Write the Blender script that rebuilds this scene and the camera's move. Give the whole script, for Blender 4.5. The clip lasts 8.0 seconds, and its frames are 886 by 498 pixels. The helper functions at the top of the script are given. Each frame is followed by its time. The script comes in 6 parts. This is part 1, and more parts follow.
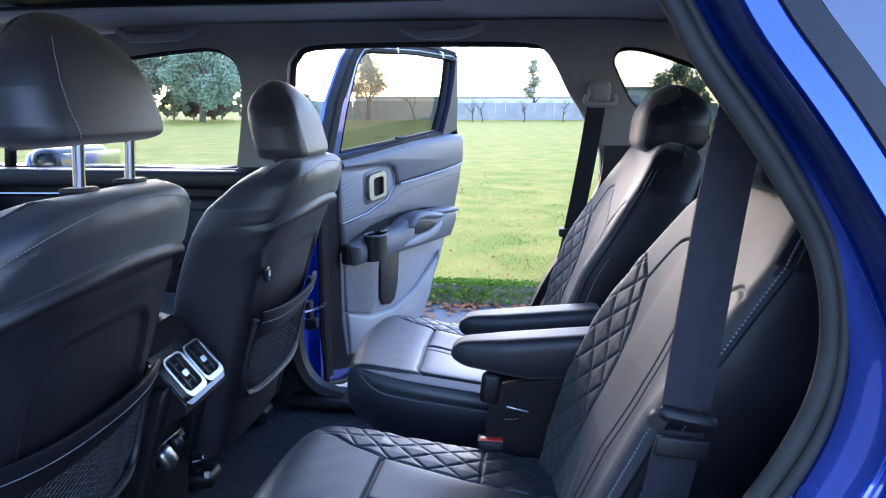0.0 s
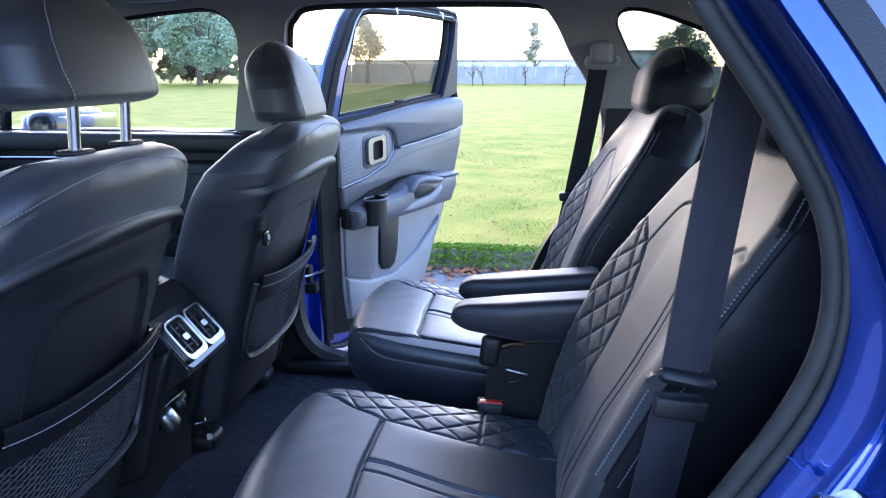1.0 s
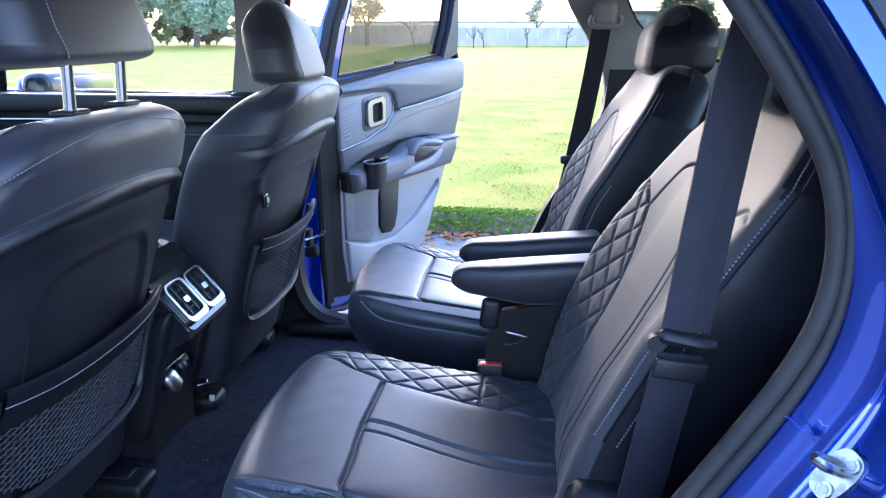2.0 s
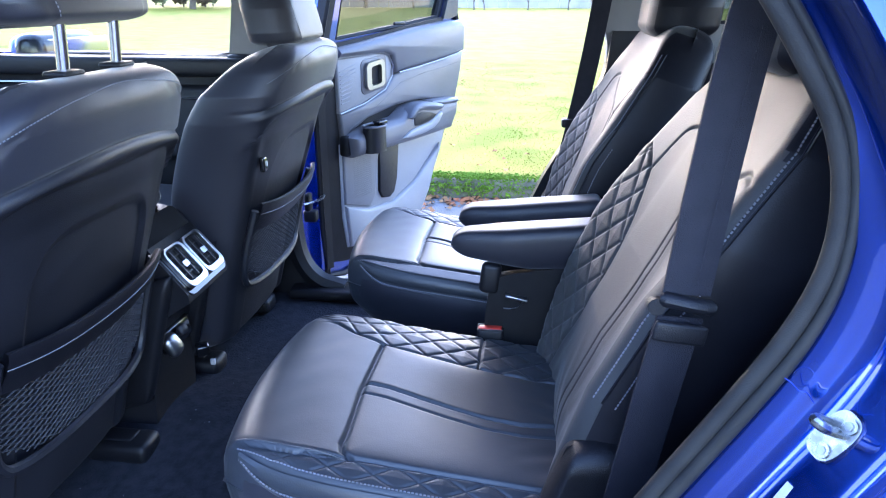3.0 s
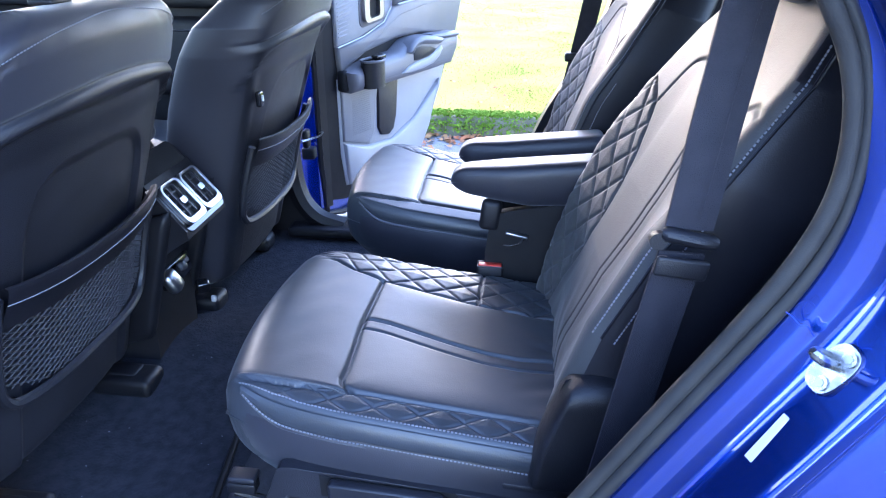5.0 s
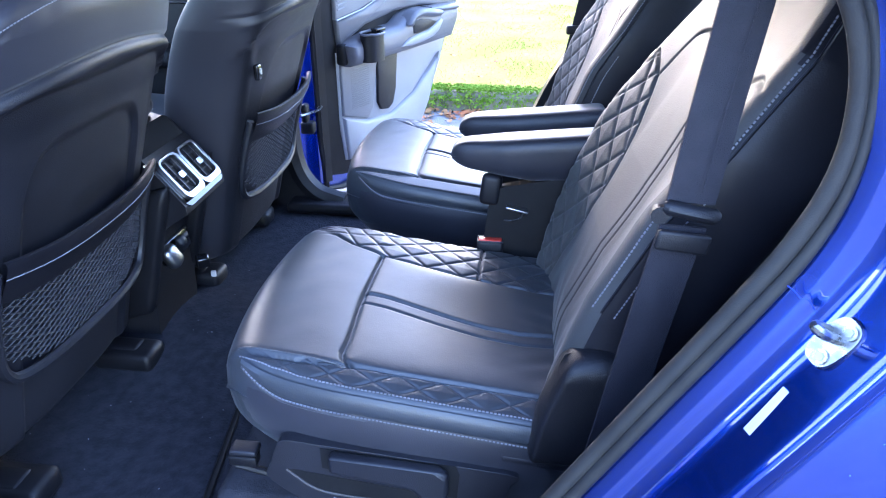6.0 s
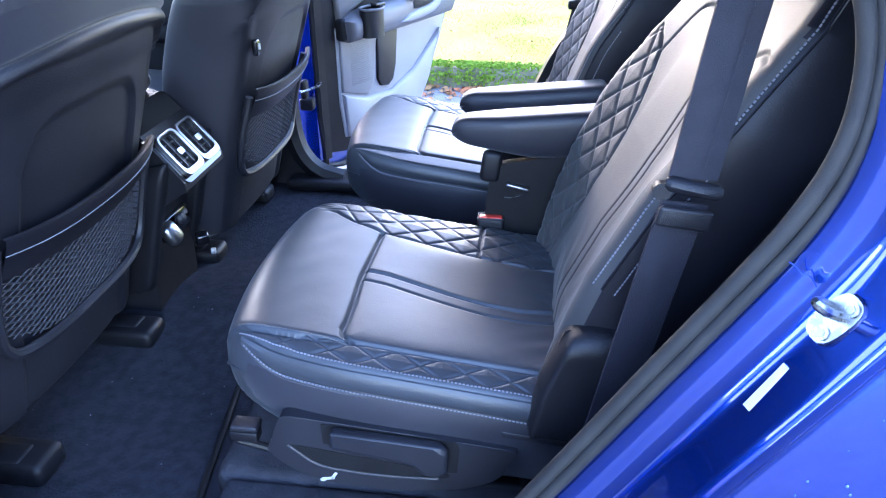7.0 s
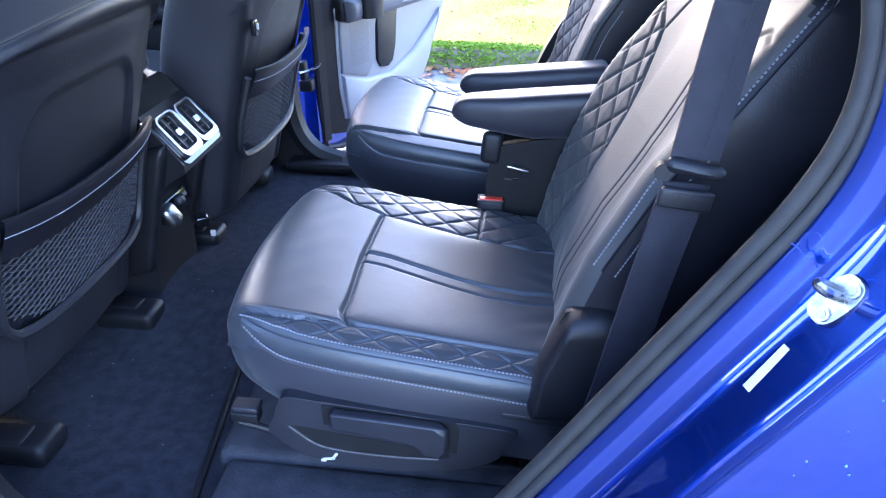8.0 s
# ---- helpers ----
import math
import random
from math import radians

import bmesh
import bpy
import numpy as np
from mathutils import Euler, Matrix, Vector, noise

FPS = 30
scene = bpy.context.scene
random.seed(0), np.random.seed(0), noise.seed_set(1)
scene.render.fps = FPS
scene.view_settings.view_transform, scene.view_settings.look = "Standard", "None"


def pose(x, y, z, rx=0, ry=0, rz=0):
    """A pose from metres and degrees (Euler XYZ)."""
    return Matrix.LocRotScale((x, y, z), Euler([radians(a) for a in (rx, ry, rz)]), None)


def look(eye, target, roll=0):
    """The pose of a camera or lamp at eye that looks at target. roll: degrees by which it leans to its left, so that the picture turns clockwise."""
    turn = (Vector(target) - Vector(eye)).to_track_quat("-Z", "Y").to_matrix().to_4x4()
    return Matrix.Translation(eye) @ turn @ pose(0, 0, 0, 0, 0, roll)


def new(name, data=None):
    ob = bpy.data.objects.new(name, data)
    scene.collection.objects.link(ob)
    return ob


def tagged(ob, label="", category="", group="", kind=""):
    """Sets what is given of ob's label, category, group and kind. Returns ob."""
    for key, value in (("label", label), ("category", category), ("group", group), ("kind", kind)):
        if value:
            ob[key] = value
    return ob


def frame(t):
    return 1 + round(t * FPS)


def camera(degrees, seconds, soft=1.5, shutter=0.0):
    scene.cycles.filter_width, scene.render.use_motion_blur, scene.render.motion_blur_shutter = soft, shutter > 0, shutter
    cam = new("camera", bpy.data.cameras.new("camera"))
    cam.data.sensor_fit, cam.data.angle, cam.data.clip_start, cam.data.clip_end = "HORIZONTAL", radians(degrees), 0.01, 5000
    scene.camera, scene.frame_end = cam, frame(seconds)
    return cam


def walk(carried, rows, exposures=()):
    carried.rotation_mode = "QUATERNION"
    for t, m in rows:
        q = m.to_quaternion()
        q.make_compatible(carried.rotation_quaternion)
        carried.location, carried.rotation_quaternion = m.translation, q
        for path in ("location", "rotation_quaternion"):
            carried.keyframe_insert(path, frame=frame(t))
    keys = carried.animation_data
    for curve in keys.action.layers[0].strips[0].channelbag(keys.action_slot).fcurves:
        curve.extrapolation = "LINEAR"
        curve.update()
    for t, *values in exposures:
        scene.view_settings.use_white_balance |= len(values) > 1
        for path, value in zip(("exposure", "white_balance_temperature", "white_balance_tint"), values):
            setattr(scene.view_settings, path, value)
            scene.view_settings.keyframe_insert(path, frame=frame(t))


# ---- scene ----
from mathutils.geometry import tessellate_polygon

cam = camera(65.35, 8.0, soft=1.15)
PATH = [
    (0.0, pose(0.0000, -1.3000, 1.3800, 78.30, -0.00, 6.60)),
    (0.5, pose(-0.0003, -1.2977, 1.3779, 76.87, -0.01, 6.59)),
    (1.0, pose(-0.0005, -1.2955, 1.3758, 75.43, -0.01, 6.59)),
    (1.5, pose(-0.0008, -1.2934, 1.3736, 73.97, -0.03, 6.61)),
    (3.0, pose(-0.0017, -1.2872, 1.3666, 69.64, -0.10, 6.62)),
    (3.5, pose(-0.0018, -1.2856, 1.3645, 68.41, -0.12, 6.61)),
    (4.0, pose(-0.0020, -1.2840, 1.3625, 67.22, -0.12, 6.61)),
    (4.5, pose(-0.0023, -1.2823, 1.3602, 65.89, -0.15, 6.62)),
    (6.0, pose(-0.0028, -1.2785, 1.3544, 62.66, -0.21, 6.64)),
    (6.5, pose(-0.0029, -1.2775, 1.3529, 61.84, -0.22, 6.64)),
    (7.0, pose(-0.0031, -1.2765, 1.3511, 60.86, -0.25, 6.68)),
    (7.5, pose(-0.0033, -1.2757, 1.3496, 60.08, -0.26, 6.70)),
    (8.0, pose(-0.0033, -1.2750, 1.3484, 59.43, -0.26, 6.69)),
]
walk(cam, PATH, [(0.0, 3.24, 5480, 28), (1.5, 3.57, 5480, 28), (4.5, 4.22, 5530, 29), (8.0, 4.50, 5560, 29)])

# ---- world and sun ----
SUN_ELEV, SUN_AZ = 18.0, -24.0
world = bpy.data.worlds.new("sky")
scene.world = world
world.use_nodes = True
wn = world.node_tree.nodes
sky = wn.new("ShaderNodeTexSky")
sky.sky_type = "NISHITA"
sky.sun_disc = False
sky.sun_elevation = radians(SUN_ELEV)
sky.sun_rotation = radians(SUN_AZ)
sky.air_density, sky.dust_density, sky.ozone_density = 1.25, 0.8, 2.0
world.node_tree.links.new(sky.outputs[0], wn["Background"].inputs[0])
wn["Background"].inputs[1].default_value = 0.15
sun_data = bpy.data.lights.new("sun", "SUN")
sun_data.energy, sun_data.angle, sun_data.color = 0.12, radians(30), (1.0, 0.92, 0.66)
sun = new("sun", sun_data)
a_, e_ = radians(SUN_AZ), radians(SUN_ELEV)
to_sun = Vector((math.sin(a_) * math.cos(e_), math.cos(a_) * math.cos(e_), math.sin(e_)))
sun.matrix_world = look(to_sun * 50, (0, 0, 0))

# ---- materials ----


def mat(name, color, rough=0.5, metal=0.0, second=None, patch=8.0, grain=0.0, grain_scale=400.0, coat=0.0, spec=0.5, relief=0.0, relief_scale=30.0, detail=4.0, rough_var=0.08, per_piece=0.0, sheen=0.0, coat_rough=0.04, coat_ior=1.5):
    """Principled surface with colour variation, roughness variation and two scales of bump."""
    m = bpy.data.materials.new(name)
    m.use_nodes = True
    nt = m.node_tree
    n, l = nt.nodes, nt.links
    b = n["Principled BSDF"]
    b.inputs["Roughness"].default_value = rough
    b.inputs["Metallic"].default_value = metal
    b.inputs["Coat Weight"].default_value = coat
    b.inputs["Coat Roughness"].default_value = coat_rough
    b.inputs["Coat IOR"].default_value = coat_ior
    b.inputs["Specular IOR Level"].default_value = spec
    b.inputs["Sheen Weight"].default_value = sheen
    b.inputs["Sheen Roughness"].default_value = 0.45
    tc = n.new("ShaderNodeTexCoord")
    big = n.new("ShaderNodeTexNoise")
    big.inputs["Scale"].default_value = patch
    big.inputs["Detail"].default_value = detail
    l.new(tc.outputs["Object"], big.inputs["Vector"])
    ramp = n.new("ShaderNodeMapRange")
    ramp.inputs["From Min"].default_value, ramp.inputs["From Max"].default_value = 0.35, 0.65
    l.new(big.outputs["Fac"], ramp.inputs["Value"])
    mix = n.new("ShaderNodeMix")
    mix.data_type = "RGBA"
    second = second or tuple(min(1.0, c * 1.25 + 0.002) for c in color)
    mix.inputs["A"].default_value, mix.inputs["B"].default_value = (*color, 1), (*second, 1)
    l.new(ramp.outputs["Result"], mix.inputs["Factor"])
    out = mix.outputs["Result"]
    if per_piece:
        info = n.new("ShaderNodeObjectInfo")
        geo = n.new("ShaderNodeNewGeometry")
        add = n.new("ShaderNodeMath")
        add.operation = "ADD"
        l.new(info.outputs["Random"], add.inputs[0])
        l.new(geo.outputs["Random Per Island"], add.inputs[1])
        val = n.new("ShaderNodeMapRange")
        val.inputs["To Min"].default_value, val.inputs["To Max"].default_value = 1 - per_piece, 1 + per_piece
        val.inputs["From Max"].default_value = 1.6
        l.new(add.outputs[0], val.inputs["Value"])
        hsv = n.new("ShaderNodeHueSaturation")
        l.new(val.outputs["Result"], hsv.inputs["Value"])
        l.new(out, hsv.inputs["Color"])
        out = hsv.outputs["Color"]
    l.new(out, b.inputs["Base Color"])
    rv = n.new("ShaderNodeMapRange")
    rv.inputs["To Min"].default_value, rv.inputs["To Max"].default_value = max(0, rough - rough_var), min(1, rough + rough_var)
    l.new(big.outputs["Fac"], rv.inputs["Value"])
    l.new(rv.outputs["Result"], b.inputs["Roughness"])
    last = None
    for amount, scale, dist, kind in ((relief, relief_scale, 0.004, "NOISE"), (grain, grain_scale, 0.0006, "VORONOI")):
        if amount:
            tex = n.new("ShaderNodeTexNoise" if kind == "NOISE" else "ShaderNodeTexVoronoi")
            tex.inputs["Scale"].default_value = scale
            l.new(tc.outputs["Object"], tex.inputs["Vector"])
            bump = n.new("ShaderNodeBump")
            bump.inputs["Strength"].default_value, bump.inputs["Distance"].default_value = amount, dist
            l.new(tex.outputs[0], bump.inputs["Height"])
            if last:
                l.new(last.outputs["Normal"], bump.inputs["Normal"])
            last = bump
    if last:
        l.new(last.outputs["Normal"], b.inputs["Normal"])
    return m


def glass_mat(name, tint, rough=0.0):
    m = bpy.data.materials.new(name)
    m.use_nodes = True
    n, l = m.node_tree.nodes, m.node_tree.links
    n.remove(n["Principled BSDF"])
    clear = n.new("ShaderNodeBsdfTransparent")
    clear.inputs[0].default_value = (*tint, 1)
    gloss = n.new("ShaderNodeBsdfGlossy")
    gloss.inputs["Roughness"].default_value = rough + 0.01
    facing = n.new("ShaderNodeLayerWeight")
    facing.inputs["Blend"].default_value = 0.5
    power = n.new("ShaderNodeMath")
    power.operation = "POWER"
    power.inputs[1].default_value = 4.0
    l.new(facing.outputs["Facing"], power.inputs[0])
    fres = n.new("ShaderNodeMapRange")
    fres.inputs["To Min"].default_value, fres.inputs["To Max"].default_value = 0.03, 0.8
    l.new(power.outputs[0], fres.inputs["Value"])
    mix = n.new("ShaderNodeMixShader")
    l.new(fres.outputs[0], mix.inputs[0])
    l.new(clear.outputs[0], mix.inputs[1])
    l.new(gloss.outputs[0], mix.inputs[2])
    l.new(mix.outputs[0], n["Material Output"].inputs[0])
    return m


LEATHER = mat("black_leather", (0.025, 0.0285, 0.035), 0.42, second=(0.032, 0.0365, 0.044), patch=9, grain=0.16, grain_scale=480, relief=0.10, relief_scale=26, spec=0.50, sheen=0.06, coat=0.0, coat_rough=0.34, coat_ior=1.5)
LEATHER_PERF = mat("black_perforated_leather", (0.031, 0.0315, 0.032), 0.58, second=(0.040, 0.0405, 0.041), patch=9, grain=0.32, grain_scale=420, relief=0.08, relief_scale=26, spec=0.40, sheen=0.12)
LEATHER_BACK = mat("black_smooth_leather", (0.012, 0.012, 0.018), 0.50, second=(0.016, 0.016, 0.023), patch=6, grain=0.18, grain_scale=620, relief=0.08, relief_scale=16, spec=0.5, sheen=0.18)
DEEP_BLACK = mat("deep_black", (0.006, 0.006, 0.009), 0.48, second=(0.009, 0.009, 0.013), patch=8, grain=0.25, grain_scale=600, relief=0.06, relief_scale=18, spec=0.26)
PLASTIC = mat("black_grained_plastic", (0.005, 0.005, 0.007), 0.48, second=(0.0075, 0.0075, 0.010), patch=14, spec=0.34, grain=0.5, grain_scale=700)
PLASTIC_GREY = mat("dark_grey_plastic", (0.008, 0.0083, 0.012), 0.46, second=(0.012, 0.0123, 0.017), patch=10, grain=0.5, grain_scale=650)
DOOR_GREY = mat("door_grey_plastic", (0.24, 0.24, 0.245), 0.45, second=(0.27, 0.27, 0.275), patch=8, grain=0.45, grain_scale=600)
DOOR_MID = mat("door_mid_grey_plastic", (0.14, 0.14, 0.148), 0.45, second=(0.16, 0.16, 0.168), patch=8, grain=0.45, grain_scale=600)
DOOR_SOFT = mat("door_soft_trim", (0.095, 0.095, 0.105), 0.42, second=(0.11, 0.11, 0.12), patch=8, grain=0.4, grain_scale=600)
GLOSS_BLACK = mat("gloss_black", (0.006, 0.006, 0.007), 0.10, second=(0.009, 0.009, 0.01), rough_var=0.04, spec=0.6)
RUBBER = mat("black_rubber", (0.005, 0.005, 0.006), 0.6, second=(0.009, 0.009, 0.010), patch=20, spec=0.22, relief=0.1, relief_scale=60)
SEAL = mat("dark_grey_seal_rubber", (0.014, 0.0135, 0.014), 0.62, second=(0.024, 0.023, 0.022), patch=20, spec=0.3, relief=0.1, relief_scale=60, grain=0.3, grain_scale=800)
PAINT = mat("blue_metallic_paint", (0.005, 0.036, 0.31), 0.22, metal=0.88, second=(0.006, 0.040, 0.34), patch=5, coat=1.0, rough_var=0.04, coat_ior=1.85, relief=0.20, relief_scale=9)
SQUIGGLE_BLUE = mat("dull_blue", (0.012, 0.034, 0.26), 0.5, second=(0.014, 0.038, 0.28), patch=40)
CHROME = mat("chrome", (0.75, 0.75, 0.76), 0.16, metal=1.0, second=(0.68, 0.68, 0.70), patch=30, rough_var=0.06)
SATIN = mat("satin_chrome", (0.38, 0.38, 0.39), 0.34, metal=1.0, second=(0.33, 0.33, 0.34), patch=30, rough_var=0.06)
STEEL = mat("zinc_steel", (0.40, 0.40, 0.39), 0.27, metal=1.0, second=(0.22, 0.22, 0.215), patch=90, rough_var=0.12)
HEADLINER = mat("grey_headliner_cloth", (0.47, 0.465, 0.46), 0.95, second=(0.51, 0.505, 0.50), patch=12, grain=0.5, grain_scale=900, spec=0.2)
PILLAR_TRIM = mat("grey_pillar_trim", (0.205, 0.20, 0.198), 0.75, second=(0.23, 0.225, 0.222), patch=10, grain=0.5, grain_scale=700, spec=0.3)
CARPET = mat("charcoal_carpet", (0.018, 0.0187, 0.025), 0.98, second=(0.031, 0.0325, 0.041), patch=40, detail=8, grain=1.0, grain_scale=420, relief=0.8, relief_scale=160, spec=0.1)
STEP = mat("grey_plinth_carpet", (0.028, 0.029, 0.036), 0.95, second=(0.042, 0.043, 0.052), patch=30, detail=8, grain=0.8, grain_scale=500, relief=0.4, relief_scale=120, spec=0.15)
WEBBING = mat("black_webbing", (0.014, 0.014, 0.021), 0.62, second=(0.019, 0.019, 0.027), patch=60, grain=0.8, grain_scale=900, spec=0.26)
THREAD = mat("grey_thread", (0.13, 0.135, 0.155), 0.8, second=(0.22, 0.225, 0.26))
NET = mat("grey_net_cord", (0.040, 0.040, 0.047), 0.8, second=(0.030, 0.030, 0.036), patch=80)
RED = mat("red_button", (0.55, 0.035, 0.02), 0.35, second=(0.6, 0.05, 0.03))
WHITE = mat("white_sticker", (0.50, 0.50, 0.49), 0.5, second=(0.46, 0.46, 0.45), patch=50)
GLASS = glass_mat("clear_glass", (0.93, 0.95, 0.94))
TINTED = glass_mat("tinted_glass", (0.46, 0.48, 0.46))
# dark glass whose bluish base colour stands in for the reflected sky
PRIVACY_SKY = mat("privacy_glass_sky_tint", (0.045, 0.050, 0.085), 0.07, second=(0.055, 0.060, 0.095), patch=4, spec=0.9)
DROP = mat("water_drop", (0.05, 0.10, 0.34), 0.08, second=(0.07, 0.12, 0.38), spec=0.6)
ASPHALT = mat("asphalt", (0.12, 0.11, 0.10), 0.9, second=(0.16, 0.15, 0.145), patch=3, detail=8, relief=1.0, relief_scale=90, spec=0.3)
CONCRETE = mat("kerb_concrete", (0.19, 0.165, 0.125), 0.92, second=(0.09, 0.09, 0.05), patch=7, detail=8, relief=1.0, relief_scale=50, spec=0.2)
MOSS = mat("moss", (0.085, 0.15, 0.012), 0.95, second=(0.13, 0.21, 0.022), patch=18, detail=6, relief=1.0, relief_scale=70, spec=0.1, per_piece=0.25)
TURF = mat("turf", (0.150, 0.168, 0.012), 0.95, second=(0.27, 0.225, 0.040), patch=1.6, detail=9, relief=1.0, relief_scale=40, spec=0.1)
BLADE = mat("grass_blade", (0.15, 0.180, 0.018), 0.8, second=(0.27, 0.235, 0.045), patch=1.6, detail=6, spec=0.15, per_piece=0.2)
BARK = mat("bark", (0.07, 0.055, 0.045), 0.95, second=(0.12, 0.10, 0.08), patch=6, relief=1.0, relief_scale=30, spec=0.1)
# needle and olive colours are lightened to carry the distance haze
PINE = mat("blue_green_needles", (0.15, 0.20, 0.13), 0.8, second=(0.25, 0.30, 0.21), patch=0.6, spec=0.2, per_piece=0.4)
OLIVE = mat("olive_foliage", (0.19, 0.21, 0.13), 0.8, second=(0.31, 0.31, 0.20), patch=0.7, spec=0.2, per_piece=0.4)
RUSSET = mat("russet_foliage", (0.12, 0.09, 0.065), 0.85, second=(0.20, 0.15, 0.11), patch=0.7, spec=0.1, per_piece=0.4)
LEAF = mat("fallen_leaf", (0.30, 0.085, 0.03), 0.8, second=(0.22, 0.13, 0.05), patch=5, spec=0.2, per_piece=0.5)
FACADE = mat("pale_facade", (0.50, 0.48, 0.46), 0.8, second=(0.56, 0.54, 0.52), patch=0.5)
PANE = mat("dull_window_glass", (0.30, 0.32, 0.36), 0.3, second=(0.36, 0.38, 0.42), patch=0.7)
# pale poplar leaves, with distance haze lightened into the colour
PALE_HAZE = mat("haze_pale_foliage", (0.26, 0.25, 0.17), 0.85, second=(0.34, 0.32, 0.23), patch=0.8, spec=0.1, per_piece=0.3)
FENCE = mat("grey_boards", (0.24, 0.235, 0.24), 0.85, second=(0.30, 0.29, 0.29), patch=0.8)

# ---- building helpers ----
BASE = {}


def thing(name, base, label, category, group="", kind=""):
    """A top-level empty at its base."""
    e = new(name)
    e.location = base
    BASE[e] = Vector(base)
    e.empty_display_size = 0.05
    return tagged(e, label, category, group, kind)


def part(name, geo, material, parent=None, label="", sharp=38.0):
    """Links a bmesh, or (vertices, faces), given in world metres, as one mesh object under parent."""
    me = bpy.data.meshes.new(name)
    base = BASE.get(parent, Vector((0, 0, 0))) if parent else Vector((0, 0, 0))
    if isinstance(geo, tuple):
        v = np.asarray(geo[0], dtype=float).reshape(-1, 3) - np.array(base)
        me.from_pydata(v.tolist(), [], [list(map(int, f)) for f in geo[1]])
        bm = bmesh.new()
        bm.from_mesh(me)
        bmesh.ops.remove_doubles(bm, verts=bm.verts, dist=2e-5)
        bmesh.ops.recalc_face_normals(bm, faces=bm.faces)
    else:
        bm = geo
        bmesh.ops.translate(bm, verts=bm.verts, vec=-base)
        bmesh.ops.recalc_face_normals(bm, faces=bm.faces)
    bm.to_mesh(me)
    bm.free()
    me.materials.append(material)
    me.shade_smooth()
    me.set_sharp_from_angle(angle=radians(sharp))
    ob = new(name, me)
    if parent:
        ob.parent = parent
        BASE[ob] = base
    if label:
        ob["label"] = label
    return ob


def setting(name, geo, material, label, category, kind="structure", sharp=38.0):
    return tagged(part(name, geo, material, None, "", sharp), label, category, "", kind)


def smooth_line(pts, step=6, closed=False):
    """Catmull-Rom through the points."""
    p = [Vector(q) for q in pts]
    n = len(p)
    out = []
    for i in range(n if closed else n - 1):
        a = p[(i - 1) % n] if closed or i > 0 else p[0] * 2 - p[1]
        b, c = p[i], p[(i + 1) % n]
        d = p[(i + 2) % n] if closed or i + 2 < n else c * 2 - b
        for k in range(step):
            t = k / step
            out.append(0.5 * (2 * b + (c - a) * t + (2 * a - 5 * b + 4 * c - d) * t * t + (3 * b - a - 3 * c + d) * t ** 3))
    if not closed:
        out.append(p[-1])
    return out


def tube(path, r, seg=8, closed=False, flat=1.0):
    """A round bar along a path; flat squeezes it in its second direction. r may be a function of 0..1."""
    p = [Vector(q) for q in path]
    n = len(p)
    v, f = [], []
    up = None
    for i in range(n):
        if closed:
            d = p[(i + 1) % n] - p[i - 1]
        else:
            d = p[min(i + 1, n - 1)] - p[max(i - 1, 0)]
        d.normalize()
        if up is None:
            up = d.orthogonal().normalized() if abs(d.z) > 0.9 else (Vector((0, 0, 1)) - d * d.z).normalized()
        up = (up - d * up.dot(d)).normalized()
        side = d.cross(up)
        rad = r(i / max(1, n - 1)) if callable(r) else r
        for k in range(seg):
            a = 2 * math.pi * k / seg
            v.append(p[i] + side * (math.cos(a) * rad) + up * (math.sin(a) * rad * flat))
    for i in range(n if closed else n - 1):
        j = (i + 1) % n
        for k in range(seg):
            k2 = (k + 1) % seg
            f.append((i * seg + k, i * seg + k2, j * seg + k2, j * seg + k))
    if not closed:
        f.append(tuple(range(seg)))
        f.append(tuple((n - 1) * seg + k for k in reversed(range(seg))))
    return [tuple(q) for q in v], f


def join(*geos):
    v, f = [], []
    for g in geos:
        o = len(v)
        v += [tuple(q) for q in g[0]]
        f += [tuple(i + o for i in q) for q in g[1]]
    return v, f


def rbox(size, center, bevel=0.01, turn=None, seg=3):
    """A box with rounded edges."""
    bm = bmesh.new()
    bmesh.ops.create_cube(bm, size=1.0)
    bmesh.ops.scale(bm, vec=size, verts=bm.verts)
    if bevel:
        bmesh.ops.bevel(bm, geom=bm.edges[:], offset=min(bevel, min(size) * 0.49), segments=seg, profile=0.5, affect="EDGES")
    if turn:
        bmesh.ops.rotate(bm, verts=bm.verts, cent=(0, 0, 0), matrix=Euler([radians(a) for a in turn]).to_matrix())
    bmesh.ops.translate(bm, verts=bm.verts, vec=center)
    bm.verts.ensure_lookup_table()
    bm.verts.index_update()
    g = [tuple(q.co) for q in bm.verts], [tuple(q.index for q in fc.verts) for fc in bm.faces]
    bm.free()
    return g


def plate(outer, holes, place, depth):
    """A slab with holes: 2D outlines, place(a, b, d) gives the point at depth d (0 to 1)."""
    rings = [outer, *holes]
    flat = [p for r in rings for p in r]
    tris = tessellate_polygon([[Vector((a, b, 0)) for a, b in r] for r in rings])
    n = len(flat)
    v = [place(a, b, 0.0) for a, b in flat] + [place(a, b, 1.0) for a, b in flat]
    f = [tuple(t) for t in tris] + [tuple(i + n for i in reversed(t)) for t in tris]
    o = 0
    for r in rings:
        m = len(r)
        for i in range(m):
            j = (i + 1) % m
            f.append((o + i, o + j, o + j + n, o + i + n))
        o += m
    return v, f


def grid(pts, wrap=False):
    """Faces over an array of points (rows, columns, 3)."""
    pts = np.asarray(pts, dtype=float)
    nr, nc = pts.shape[:2]
    f = []
    for i in range(nr - 1):
        for j in range(nc if wrap else nc - 1):
            j2 = (j + 1) % nc
            f.append((i * nc + j, i * nc + j2, (i + 1) * nc + j2, (i + 1) * nc + j))
    return pts.reshape(-1, 3).tolist(), f


